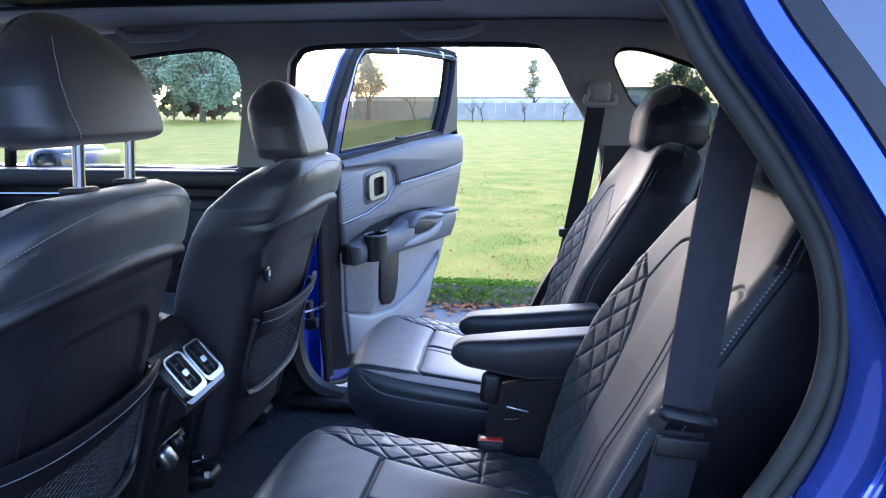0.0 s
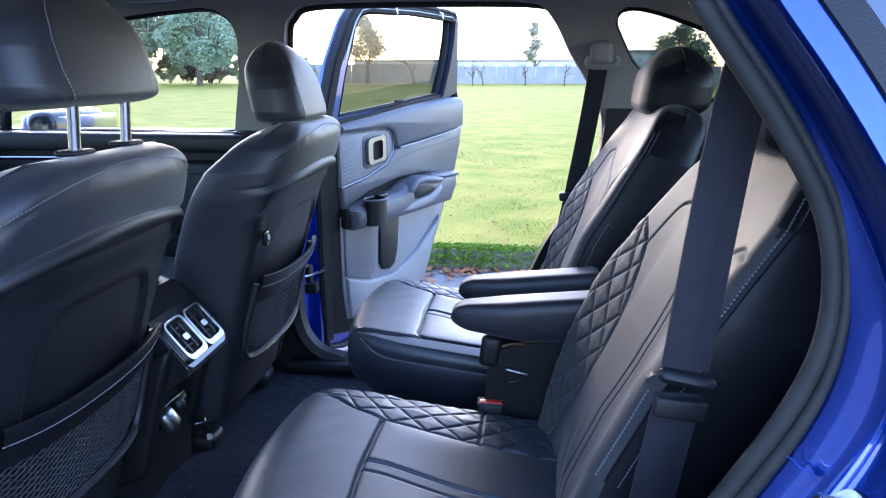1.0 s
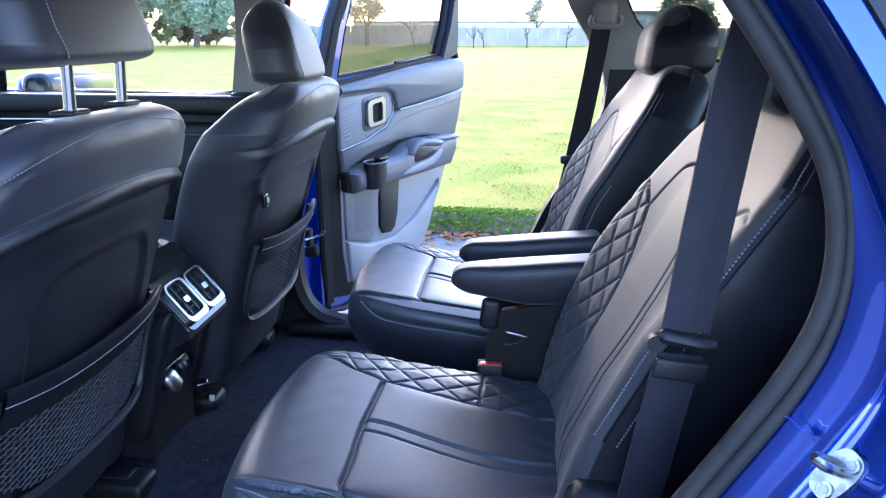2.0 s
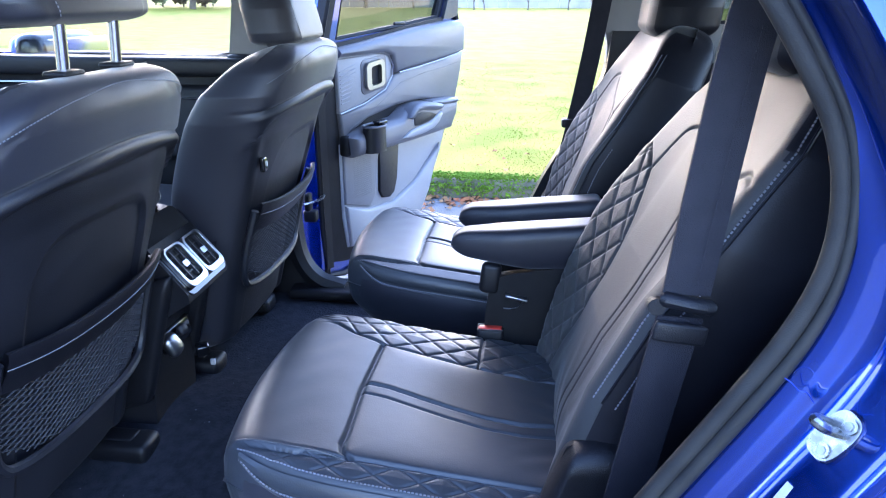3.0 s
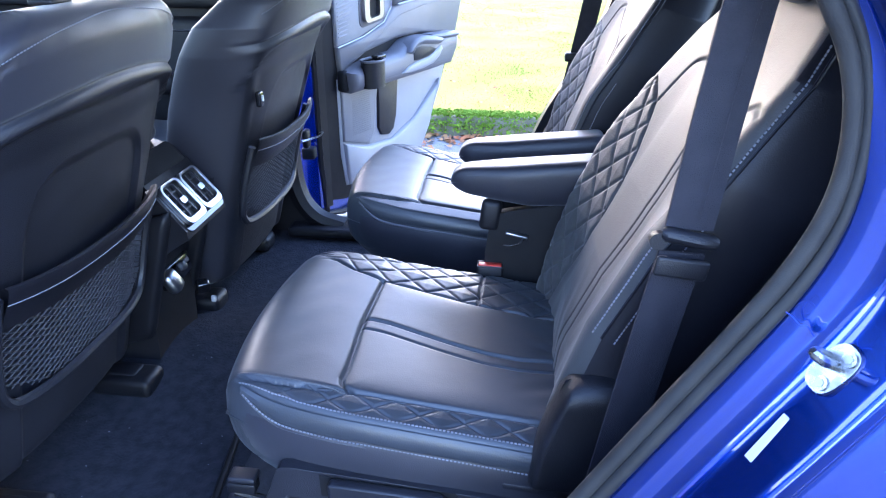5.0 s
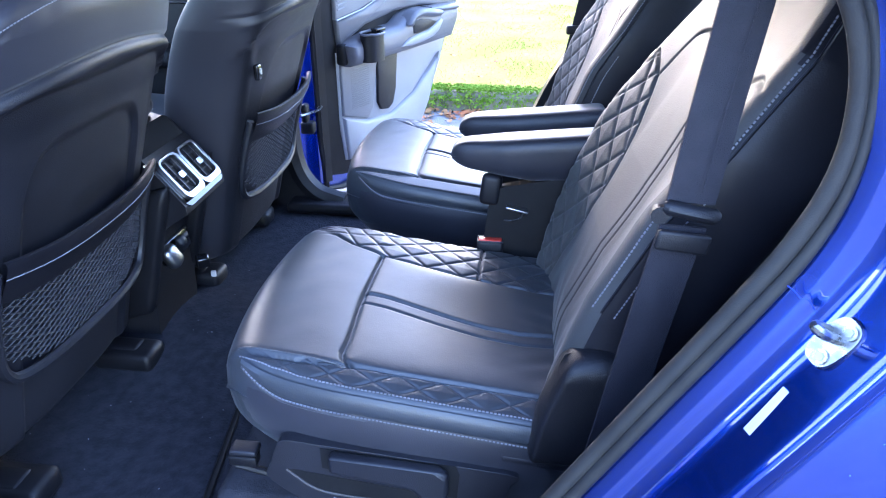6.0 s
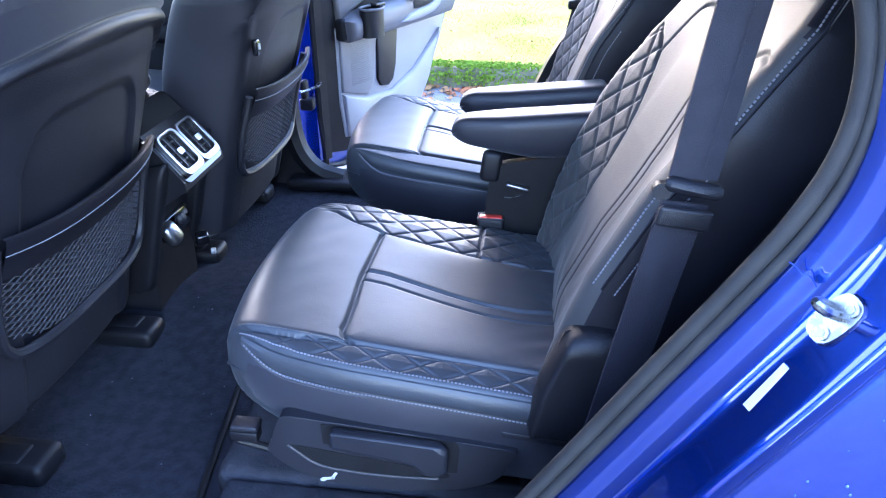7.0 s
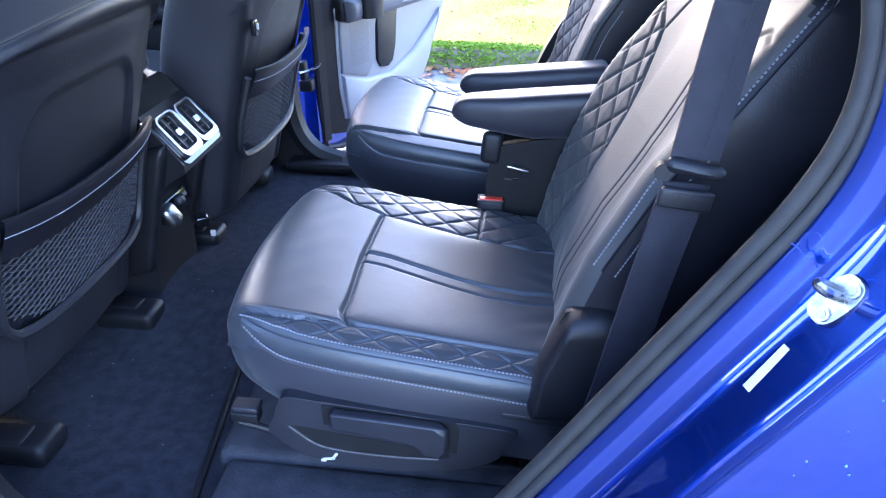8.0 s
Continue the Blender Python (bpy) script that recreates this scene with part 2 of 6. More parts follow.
def line_dist(q, s, pts):
    """Distance of points (q, s) from a polyline."""
    best = np.full(np.shape(q), 9.0)
    for (a, b), (c, d) in zip(pts, pts[1:]):
        ux, uy = c - a, d - b
        t = np.clip(((q - a) * ux + (s - b) * uy) / (ux * ux + uy * uy + 1e-12), 0, 1)
        best = np.minimum(best, np.hypot(q - a - t * ux, s - b - t * uy))
    return best


def groove(d, depth, width):
    return -depth * np.exp(-(d / width) ** 2)


def diamonds(q, s, wide, tall, puff):
    """Padded diamonds: height above the stitched creases."""
    a, b = q / wide + s / tall, q / wide - s / tall
    da, db = np.abs(a - np.round(a)), np.abs(b - np.round(b))
    d = np.minimum(da, db)
    return puff * (1 - np.exp(-(d / 0.075) ** 2)) + puff * 0.8 * np.clip(d / 0.5, 0, 1) - puff


def samples(n, edge0, edge1, m=9):
    """0..1 with extra samples in the rounded ends."""
    core = np.linspace(edge0, 1 - edge1, n)
    a = edge0 * (1 - np.cos(np.linspace(0, math.pi / 2, m)))[:-1] if edge0 else np.zeros(0)
    b = 1 - (edge1 * (1 - np.cos(np.linspace(0, math.pi / 2, m)))[:-1])[::-1] if edge1 else np.zeros(0)
    return np.concatenate([a, core, b])


def pillow(length, half, place, thick, ra, rb0, rb1, detail=None, nq=40, ns=50, p=2.5, box=2.4):
    """A padded, closed body. q runs across (half(s) each way), s along 0..length; place(q, s, h) gives the point at height h over
    the middle; thick(q, s) is the full thickness; ra, rb0, rb1 the roundings at the sides and at both ends.
    Returns the geometry and on(q, s, lift), the points of its upper face."""
    tab = np.linspace(0, length, 400)
    wide = np.array([half(x) for x in tab])

    def height(q, s):
        w = np.interp(s, tab, wide)
        ta = np.clip(1 - (w - np.abs(q)) / ra, 0, 1)
        t0 = np.clip(1 - s / rb0, 0, 1) if rb0 else np.zeros_like(s)
        t1 = np.clip(1 - (length - s) / rb1, 0, 1) if rb1 else np.zeros_like(s)
        t = np.clip((ta ** p + t0 ** p + t1 ** p) ** (1 / p), 0, 1)
        shrink = (1 - t ** box) ** (1 / box)
        base = thick(q, s) / 2 * shrink
        return base, (base + detail(q, s) * np.clip(shrink * 1.6, 0, 1) if detail is not None else base)

    h0 = half(length * 0.5)
    A = samples(nq, ra / h0 / 2, ra / h0 / 2) * 2 - 1
    S = samples(ns, rb0 / length, rb1 / length) * length
    q = A[None, :] * np.interp(S, tab, wide)[:, None]
    s = np.repeat(S[:, None], len(A), 1)
    base, top = height(q, s)
    P = np.stack(np.broadcast_arrays(*place(q, s, top)), -1)
    Q = np.stack(np.broadcast_arrays(*place(q, s, -base)), -1)

    def on(q, s, lift=0.0):
        q, s = np.atleast_1d(np.asarray(q, dtype=float)), np.atleast_1d(np.asarray(s, dtype=float))
        pts = np.stack(np.broadcast_arrays(*place(q, s, height(q, s)[1] + lift)), -1)
        return [tuple(float(c) for c in r) for r in pts]

    return join(grid(P), grid(Q)), on


def stitches(path, step=0.0052, size=0.00055, up=(0, 0, 1)):
    """Short raised threads, evenly spaced along a path."""
    p = np.array([tuple(q) for q in path], dtype=float)
    run = np.concatenate([[0.0], np.cumsum(np.linalg.norm(np.diff(p, axis=0), axis=1))])

    def at(d):
        return Vector([float(np.interp(d, run, p[:, k])) for k in range(3)])

    v, f = [], []
    for k in range(int(run[-1] / step)):
        c0, c1 = at(k * step), at((k + 0.62) * step)
        d = (c1 - c0).normalized()
        side = d.cross(Vector(up)).normalized() * size
        hi = side.cross(d).normalized() * size
        o = len(v)
        for c in (c0, c1):
            v += [c - side - hi, c + side - hi, c + side + hi, c - side + hi]
        f += [(o, o + 1, o + 5, o + 4), (o + 1, o + 2, o + 6, o + 5), (o + 2, o + 3, o + 7, o + 6), (o + 3, o, o + 4, o + 7), (o, o + 3, o + 2, o + 1), (o + 4, o + 5, o + 6, o + 7)]
    return [tuple(q) for q in v], f


# ---- ground and kerb ----
KERB_Y = 3.42


def rough_sheet(x0, x1, y0, y1, nx, ny, height):
    xs, ys = np.linspace(x0, x1, nx), np.linspace(y0, y1, ny)
    return grid([[(x, y, height(x, y)) for x in xs] for y in ys])


def lawn_height(x, y):
    near = 0.10 + 0.018 * noise.noise((x * 1.7, y * 1.7, 0)) + 0.03 * noise.noise((x * 0.3, y * 0.3, 3))
    return near + 0.25 * max(0.0, min(1.0, (y - 20) / 60)) * noise.noise((x * 0.03, y * 0.03, 7))


ys = np.concatenate([np.linspace(KERB_Y + 0.14, 14, 60), np.geomspace(14.5, 700, 40)])
lawn_rows = []
for y_ in ys:
    half_w = 10 + y_ * 1.3
    lawn_rows.append([(x_, y_, lawn_height(x_, y_)) for x_ in np.linspace(-half_w, half_w, 90)])
setting("ground", grid(lawn_rows), TURF, "short green park lawn reaching to the horizon", "lawn")
setting("road", rough_sheet(-260, 260, -400, KERB_Y + 0.02, 20, 20, lambda x, y: 0.0), ASPHALT, "grey asphalt road strewn with a few leaves", "road")


def kerb_stone(x0, x1, seed):
    prof = [(0.0, -0.05), (0.0, 0.075), (0.02, 0.11), (0.05, 0.122), (0.13, 0.118), (0.17, 0.09), (0.17, -0.05)]
    rows = []
    for x in np.linspace(x0 + 0.0003, x1 - 0.0003, 10):
        rows.append([(x, KERB_Y + a + 0.008 * noise.noise((x * 5, b * 9, seed)) , b + 0.010 * noise.noise((x * 4, a * 12, seed + 5))) for a, b in prof])
    g = grid(rows)
    n = len(prof)
    g[1].append(tuple(range(n)))
    g[1].append(tuple((len(rows) - 1) * n + k for k in reversed(range(n))))
    return g


kerb = tagged(thing("kerb", (0, KERB_Y, 0), "weathered concrete kerb stones partly grown over with moss", "kerb", kind="structure"))
for k_ in range(-10, 8):
    part("kerb_stone", kerb_stone(k_ * 0.9, k_ * 0.9 + 0.9, k_ + 40), CONCRETE, kerb)

rnd = random.Random(4)
mv, mf = [], []
for k_ in range(22000):
    x_ = rnd.uniform(-4.6, 1.6)
    keep = 0.5 + 0.9 * noise.noise((x_ * 1.3, 0, 2))
    a_ = rnd.random() ** 1.7
    if rnd.random() > keep + 0.25 - 0.3 * a_:
        continue
    # moss on the kerb's edge and upper face
    y_ = KERB_Y - 0.016 + 0.17 * a_
    z_ = 0.075 + 0.05 * min(1, a_ * 5) - rnd.random() ** 1.3 * 0.085 * (a_ < 0.15)
    s_ = rnd.uniform(0.007, 0.02)
    o = len(mv)
    for i_ in range(3):
        t_ = rnd.uniform(0, 6.28)
        mv.append((x_ + s_ * math.cos(t_), y_ + s_ * 0.8 * math.sin(t_), z_ + 0.014 + rnd.uniform(-0.008, 0.022)))
    mf.append((o, o + 1, o + 2))
tagged(part("moss", (mv, mf), MOSS, None), "bright green moss cushions growing on the kerb", "moss", "", "stuff")

# grass blades near the kerb, thinning out with distance
gv, gf = [], []
for k_ in range(64000):
    y_ = KERB_Y + 0.13 + 9.5 * rnd.random() ** 2.0
    x_ = rnd.uniform(-1.15 - 0.75 * (y_ - 2), 0.7 + 0.32 * (y_ - 2))
    bare = noise.noise((x_ * 0.9, y_ * 1.4, 11))
    if bare > 0.22 and rnd.random() < 0.8:
        continue
    h_ = rnd.uniform(0.006, 0.017) * (2.2 if y_ < KERB_Y + 0.3 else 1.0)
    t_, lean = rnd.uniform(0, 6.28), rnd.uniform(0.1, 0.9)
    w_ = 0.0035 + 0.0006 * (y_ - 3)
    z_ = lawn_height(x_, y_) - 0.004
    c_, n_ = math.cos(t_), math.sin(t_)
    o = len(gv)
    gv += [(x_ - n_ * w_, y_ + c_ * w_, z_), (x_ + n_ * w_, y_ - c_ * w_, z_), (x_ + c_ * h_ * lean, y_ + n_ * h_ * lean, z_ + h_)]
    gf.append((o, o + 1, o + 2))
tagged(part("grass", (gv, gf), BLADE, None), "short uneven grass blades on the park lawn", "grass", "", "stuff")


def leaf_at(x, y, z, s, r):
    t, tilt = r.uniform(0, 6.28), r.uniform(-0.5, 0.5)
    pts = []
    for a in range(7):
        an = a / 7 * 6.283
        rr = s * (1.0 if a % 2 == 0 else 0.6)
        u, w = rr * math.cos(an), rr * 0.75 * math.sin(an)
        pts.append((x + u * math.cos(t) - w * math.sin(t), y + u * math.sin(t) + w * math.cos(t), z + 0.3 * s * math.sin(an * 2 + tilt) + 0.35 * s + u * 0.25 * tilt))
    return pts, [(0, 1, 2, 3, 4, 5, 6)]


leaves = []
for k_ in range(420):
    if k_ < 330:
        x_, y_ = rnd.uniform(-1.6, 0.9), KERB_Y - 0.02 - abs(rnd.gauss(0, 0.20))
        z_ = 0.004
    else:
        y_ = KERB_Y + 0.2 + 7 * rnd.random() ** 1.5
        x_ = rnd.uniform(-0.8 - 0.3 * (y_ - 2), 0.6 + 0.2 * (y_ - 2))
        z_ = lawn_height(x_, y_) + 0.012
    leaves.append(leaf_at(x_, y_, z_, rnd.uniform(0.016, 0.04), rnd))
tagged(part("leaf_litter", join(*leaves), LEAF, None), "brown and red fallen leaves along the kerb", "leaves", "", "stuff")

# an unseen plain bank, added to close the road's far side and dull reflections
setting("backdrop", grid([[(x, -38 - 2 * h, h * (1.8 + 0.6 * noise.noise((x * 0.15, h, 5)))) for x in np.linspace(-150, 150, 90)] for h in (0.0, 0.35, 0.7, 1.0)]), OLIVE, "added unseen green bank across the road, dulls paint reflections", "hedge")

# second unseen bank, added to hold low sky out of windscreen reflections
setting("backdrop", grid([[(-17 - 2 * h, y, h * (3.0 + 0.8 * noise.noise((y * 0.15, h, 9)))) for y in np.linspace(-40, 4, 40)] for h in (0.0, 0.35, 0.7, 1.0)]), OLIVE, "added unseen green bank ahead of the car, blocks low sky", "hedge")

# ---- far backdrop: trees, fence, buildings ----


def leaf_cloud(blobs, count, size, seed, flat=1.0):
    """Many small leaf clumps spread through uneven blobs."""
    r = random.Random(seed)
    v, f = [], []
    tot = sum(b[3] ** 2 for b in blobs)
    for bx, by, bz, br in blobs:
        for _ in range(int(count * br * br / tot)):
            d = Vector((r.gauss(0, 1), r.gauss(0, 1), r.gauss(0, 1))).normalized()
            rad = br * (r.random() ** 0.45) * (0.75 + 0.5 * noise.noise((d.x * 2.2 + bx, d.y * 2.2, d.z * 2.2 + seed)))
            c = Vector((bx, by, bz)) + Vector((d.x * rad, d.y * rad, d.z * rad * flat))
            s = size * r.uniform(0.6, 1.5)
            u = Vector((r.gauss(0, 1), r.gauss(0, 1), r.gauss(0, 0.6))).normalized()
            w = u.orthogonal().normalized()
            o = len(v)
            v += [c - u * s, c + w * s * 0.5, c + u * s, c - w * s * 0.5]
            f.append((o, o + 1, o + 2, o + 3))
    return v, f


def branches(base, height, spread, seed, levels=4, r0=0.16, n0=5):
    """Trunk and limbs, tapering and forking."""
    r = random.Random(seed)
    geos = []

    def grow(p, d, L, rad, lev):
        pts = [p]
        q, dd = p.copy(), d.copy()
        for _ in range(4):
            dd = (dd + Vector((r.gauss(0, 0.12), r.gauss(0, 0.12), r.gauss(0.02, 0.08)))).normalized()
            q = q + dd * (L / 4)
            pts.append(q.copy())
        geos.append(tube(pts, lambda t: rad * (1 - 0.55 * t), 5))
        if lev:
            for k in range(n0 if lev == levels else 3):
                m = pts[r.choice((2, 3, 4))]
                nd = (dd + Vector((r.gauss(0, spread), r.gauss(0, spread), abs(r.gauss(0.1, 0.25))))).normalized()
                grow(m, nd, L * r.uniform(0.5, 0.72), rad * 0.5, lev - 1)

    grow(Vector(base), Vector((r.gauss(0, 0.06), 0, 1)).normalized(), height * 0.42, r0, levels)
    return join(*geos)


def tree(name, base, label, height, crown, foliage, seed, count=5000, size=0.16, spread=0.5, r0=0.2, levels=3, group="park trees"):
    t = thing(name, base, label, "tree", group)
    part("trunk", branches(base, height, spread, seed, levels, r0), BARK, t)
    if crown:
        blobs = [(base[0] + a * height, base[1] + b * height, base[2] + c * height, d * height) for a, b, c, d in crown]
        part("crown", leaf_cloud(blobs, count, size, seed), foliage, t)
    return t


PINE_CROWN = [(-0.1, 0, 0.62, 0.26), (0.22, 0.05, 0.55, 0.22), (0.0, 0, 0.82, 0.18), (-0.28, 0, 0.5, 0.2), (0.36, 0, 0.42, 0.16), (0.12, -0.1, 0.38, 0.18), (-0.15, 0.1, 0.36, 0.2)]
OAK_CROWN = [(0, 0, 0.72, 0.24), (-0.22, 0, 0.55, 0.22), (0.24, 0, 0.52, 0.24), (0.05, 0, 0.4, 0.22), (-0.35, 0, 0.35, 0.16), (0.38, 0, 0.32, 0.15), (0, 0, 0.2, 0.16), (-0.2, 0, 0.2, 0.14)]
tree("pine_tree", (-27.3, 56, 0.1), "dark blue-green pine tree with a leaning trunk", 7.6, PINE_CROWN + [(0.1, 0, 0.25, 0.16), (0.3, 0, 0.28, 0.13)], PINE, 3, 26000, 0.12, r0=0.3)
tree("pine_tree", (-34.6, 60, 0.1), "tall olive-green evergreen beside the pine", 8.6, OAK_CROWN + PINE_CROWN, OLIVE, 5, 30000, 0.13)
tree("pine_tree", (-40.0, 60, 0.1), "broad olive-green evergreen tree in a group", 8.8, OAK_CROWN + PINE_CROWN, OLIVE, 8, 30000, 0.13)
tree("pine_tree", (-31.0, 66, 0.1), "tall grey-green evergreen rising behind the pine", 9.4, OAK_CROWN + PINE_CROWN, OLIVE, 15, 26000, 0.14)
tree("pine_tree", (-55.0, 64, 0.1), "broad grey-green evergreen tree in a group", 9.0, PINE_CROWN, PINE, 9, 6000, 0.2)
for k_, (x_, y_) in enumerate([(-33, 62), (-39, 64), (-26, 63), (-48, 66), (-30, 66), (-28.5, 61), (-36, 61), (-42, 62), (-23.5, 64), (-31.5, 63), (-45, 63)]):
    tree("shrub", (x_, y_, 0.1), "low brown-green undergrowth below the evergreens", 3.2, OAK_CROWN, RUSSET if k_ % 2 else OLIVE, 20 + k_, 3000, 0.13, r0=0.08, group="undergrowth")
tree("bare_tree", (-14.2, 62, 0.1), "half-bare russet tree with fine twigs", 7.2, [(0, 0, 0.62, 0.2), (-0.08, 0, 0.8, 0.14), (0.1, 0, 0.45, 0.2), (-0.12, 0, 0.4, 0.17)], RUSSET, 31, 5200, 0.10, 0.45, levels=4)
tree("bare_shrub", (-9.6, 60, 0.1), "bare spreading shrub with thin grey branches", 4.6, None, None, 33, spread=0.75, r0=0.09, levels=4, group="bare shrubs")
for k_, x_ in enumerate([-3.4, -4.2, 0.0, 3.1]):
    tree("bare_shrub", (x_, 56, 0.1), "small bare forked sapling beside the fence", 2.3, None, None, 41 + k_, spread=0.6, r0=0.06, levels=3, group="bare shrubs")
tree("poplar_tree", (1.0, 95, 0.1), "pale distant poplar tree behind the fence", 7.6, [(0, 0, 0.8, 0.13), (0.04, 0, 0.6, 0.15), (-0.04, 0, 0.42, 0.16), (0.02, 0, 0.92, 0.08)], PALE_HAZE, 51, 1500, 0.2)
tree("oak_tree", (12.4, 58, 0.1), "leafy olive-brown tree seen through the quarter window", 5.6, OAK_CROWN, OLIVE, 53, 6000, 0.13)
tree("oak_tree", (19.5, 58, 0.1), "leafy olive-brown tree with thin outer twigs", 4.6, OAK_CROWN, RUSSET, 57, 4500, 0.13)
for k_, (x_, h_) in enumerate([(-21.5, 6.0), (-18.2, 6.8), (-24.5, 6.4)]):
    tree("bare_tree", (x_, 68, 0.1), "pale bare tree with a haze of fine twigs", h_, None, None, 61 + k_, spread=0.5, r0=0.11, levels=4)
tree("shrub", (-19.5, 60, 0.1), "dark green bush at the edge of the lawn", 2.6, OAK_CROWN, PINE, 71, 2500, 0.12, r0=0.06, group="undergrowth")

fence = thing("fence", (0, 64, 0.1), "long grey boarded fence along the lawn's far edge", "fence")
for k_ in range(60):
    x_ = -22 + k_ * 0.9
    h_ = 1.55 if x_ > -7 else 1.75
    part("board", rbox((0.86, 0.06, h_), (x_, 64, 0.1 + h_ / 2), 0.01, seg=1), FENCE, fence)
    if k_ % 3 == 0:
        part("post", rbox((0.1, 0.12, h_ + 0.1), (x_ - 0.45, 63.95, 0.1 + (h_ + 0.1) / 2), 0.01, seg=1), FENCE, fence)


def low_building(x, y, w, d, h, label):
    b = thing("house", (x, y, 0.1), label, "building", "distant buildings")
    part("wall", rbox((w, d, h), (x, y, 0.1 + h / 2), 0.02, seg=1), FACADE, b)
    part("roof", rbox((w + 0.8, d + 0.8, 0.35), (x, y, 0.1 + h + 0.17), 0.05, seg=1), FENCE, b)
    n = max(2, int(w / 3))
    for i in range(n):
        wx = x - w / 2 + (i + 0.5) * w / n
        win = part("window", rbox((1.5, 0.1, 1.1), (wx, y - d / 2 - 0.03, 0.1 + h * 0.62), 0.02, seg=1), PANE, b)
        part("frame", rbox((1.7, 0.06, 0.1), (wx, y - d / 2 - 0.06, 0.1 + h * 0.62 - 0.62), 0.01, seg=1), WHITE, win)


low_building(-4.0, 150, 34, 10, 2.9, "low pale flat-roofed building behind the fence")
low_building(16.0, 90, 9, 8, 3.2, "low grey building with a flat roof")
low_building(-29.0, 160, 18, 10, 3.0, "low pale house with a dark roof edge")

# ---- car body ----
BELT = 1.19


def side_y(z):
    """How far out the cabin side stands at a height."""
    d, w = z - BELT, 0.07
    ramp = 0.0 if d < -w else d if d > w else (d + w) ** 2 / (4 * w)
    return 0.76 - 0.30 * ramp


# outline of the rear doorway, front edge first
DOORWAY = smooth_line([(-0.70, 0.60, 0), (-0.70, 0.9, 0), (-0.70, 1.2, 0), (-0.665, 1.46, 0), (-0.64, 1.515, 0), (-0.59, 1.543, 0), (-0.40, 1.55, 0), (-0.15, 1.55, 0),
                       (0.025, 1.545, 0), (0.080, 1.527, 0), (0.115, 1.487, 0), (0.151, 1.42, 0), (0.190, 1.362, 0), (0.219, 1.315, 0), (0.243, 1.268, 0), (0.253, 1.216, 0),
                       (0.249, 1.159, 0), (0.228, 1.097, 0), (0.191, 1.027, 0), (0.134, 0.927, 0), (0.066, 0.806, 0), (0.011, 0.71, 0), (-0.05, 0.60, 0),
                       (-0.11, 0.52, 0), (-0.18, 0.482, 0), (-0.55, 0.475, 0), (-0.65, 0.505, 0)], 5, closed=True)
DOORWAY = [(p.x, p.y) for p in DOORWAY]
FRONT_WINDOW = [(-1.86, 1.185), (-1.55, 1.36), (-1.33, 1.475), (-1.162, 1.514), (-1.02, 1.531), (-0.898, 1.541), (-0.849, 1.534), (-0.812, 1.507), (-0.801, 1.457), (-0.815, 1.36), (-0.86, 1.195), (-1.30, 1.188)]
QUARTER_WINDOW = [(0.228, 1.49), (0.233, 1.518), (0.254, 1.532), (0.30, 1.530), (0.374, 1.51), (0.497, 1.466), (0.62, 1.41), (0.72, 1.34), (0.735, 1.30), (0.70, 1.284), (0.493, 1.291), (0.40, 1.315), (0.323, 1.355), (0.282, 1.392), (0.255, 1.437)]


def shift_back(pts, dx):
    """The interior trim laps a little over the doorway's rear edge."""
    return [(x - dx * max(0.0, min(1.0, (x + 0.05) / 0.15)) * (1.0 if z > 0.6 else 0.0), z) for x, z in pts]


def blend(z, z0=1.20, z1=1.35):
    k = max(0.0, min(1.0, (z - z0) / (z1 - z0)))
    return k * k * (3 - 2 * k)


def shift_top(pts, dx):
    """The sheet metal stands back from the seal along the upper rear curve."""
    return [(x + dx * blend(z) * max(0.0, min(1.0, (x + 0.05) / 0.1)), z) for x, z in pts]


def side_shell(s, outline, holes, y0, y1):
    return plate(outline, holes, lambda a, b, d: (a, s * (side_y(b) + y0 + (y1 - y0) * d), b), 1)


car = thing("car", (-0.2, 0, 0), "blue metallic family car with both rear doors open", "car")
UPPER = [(-2.0, BELT), (-1.75, 1.33), (-1.45, 1.50), (-1.2, 1.575), (-0.9, 1.60), (0.2, 1.60), (0.6, 1.57), (1.0, 1.50), (1.3, 1.35), (1.35, BELT)]


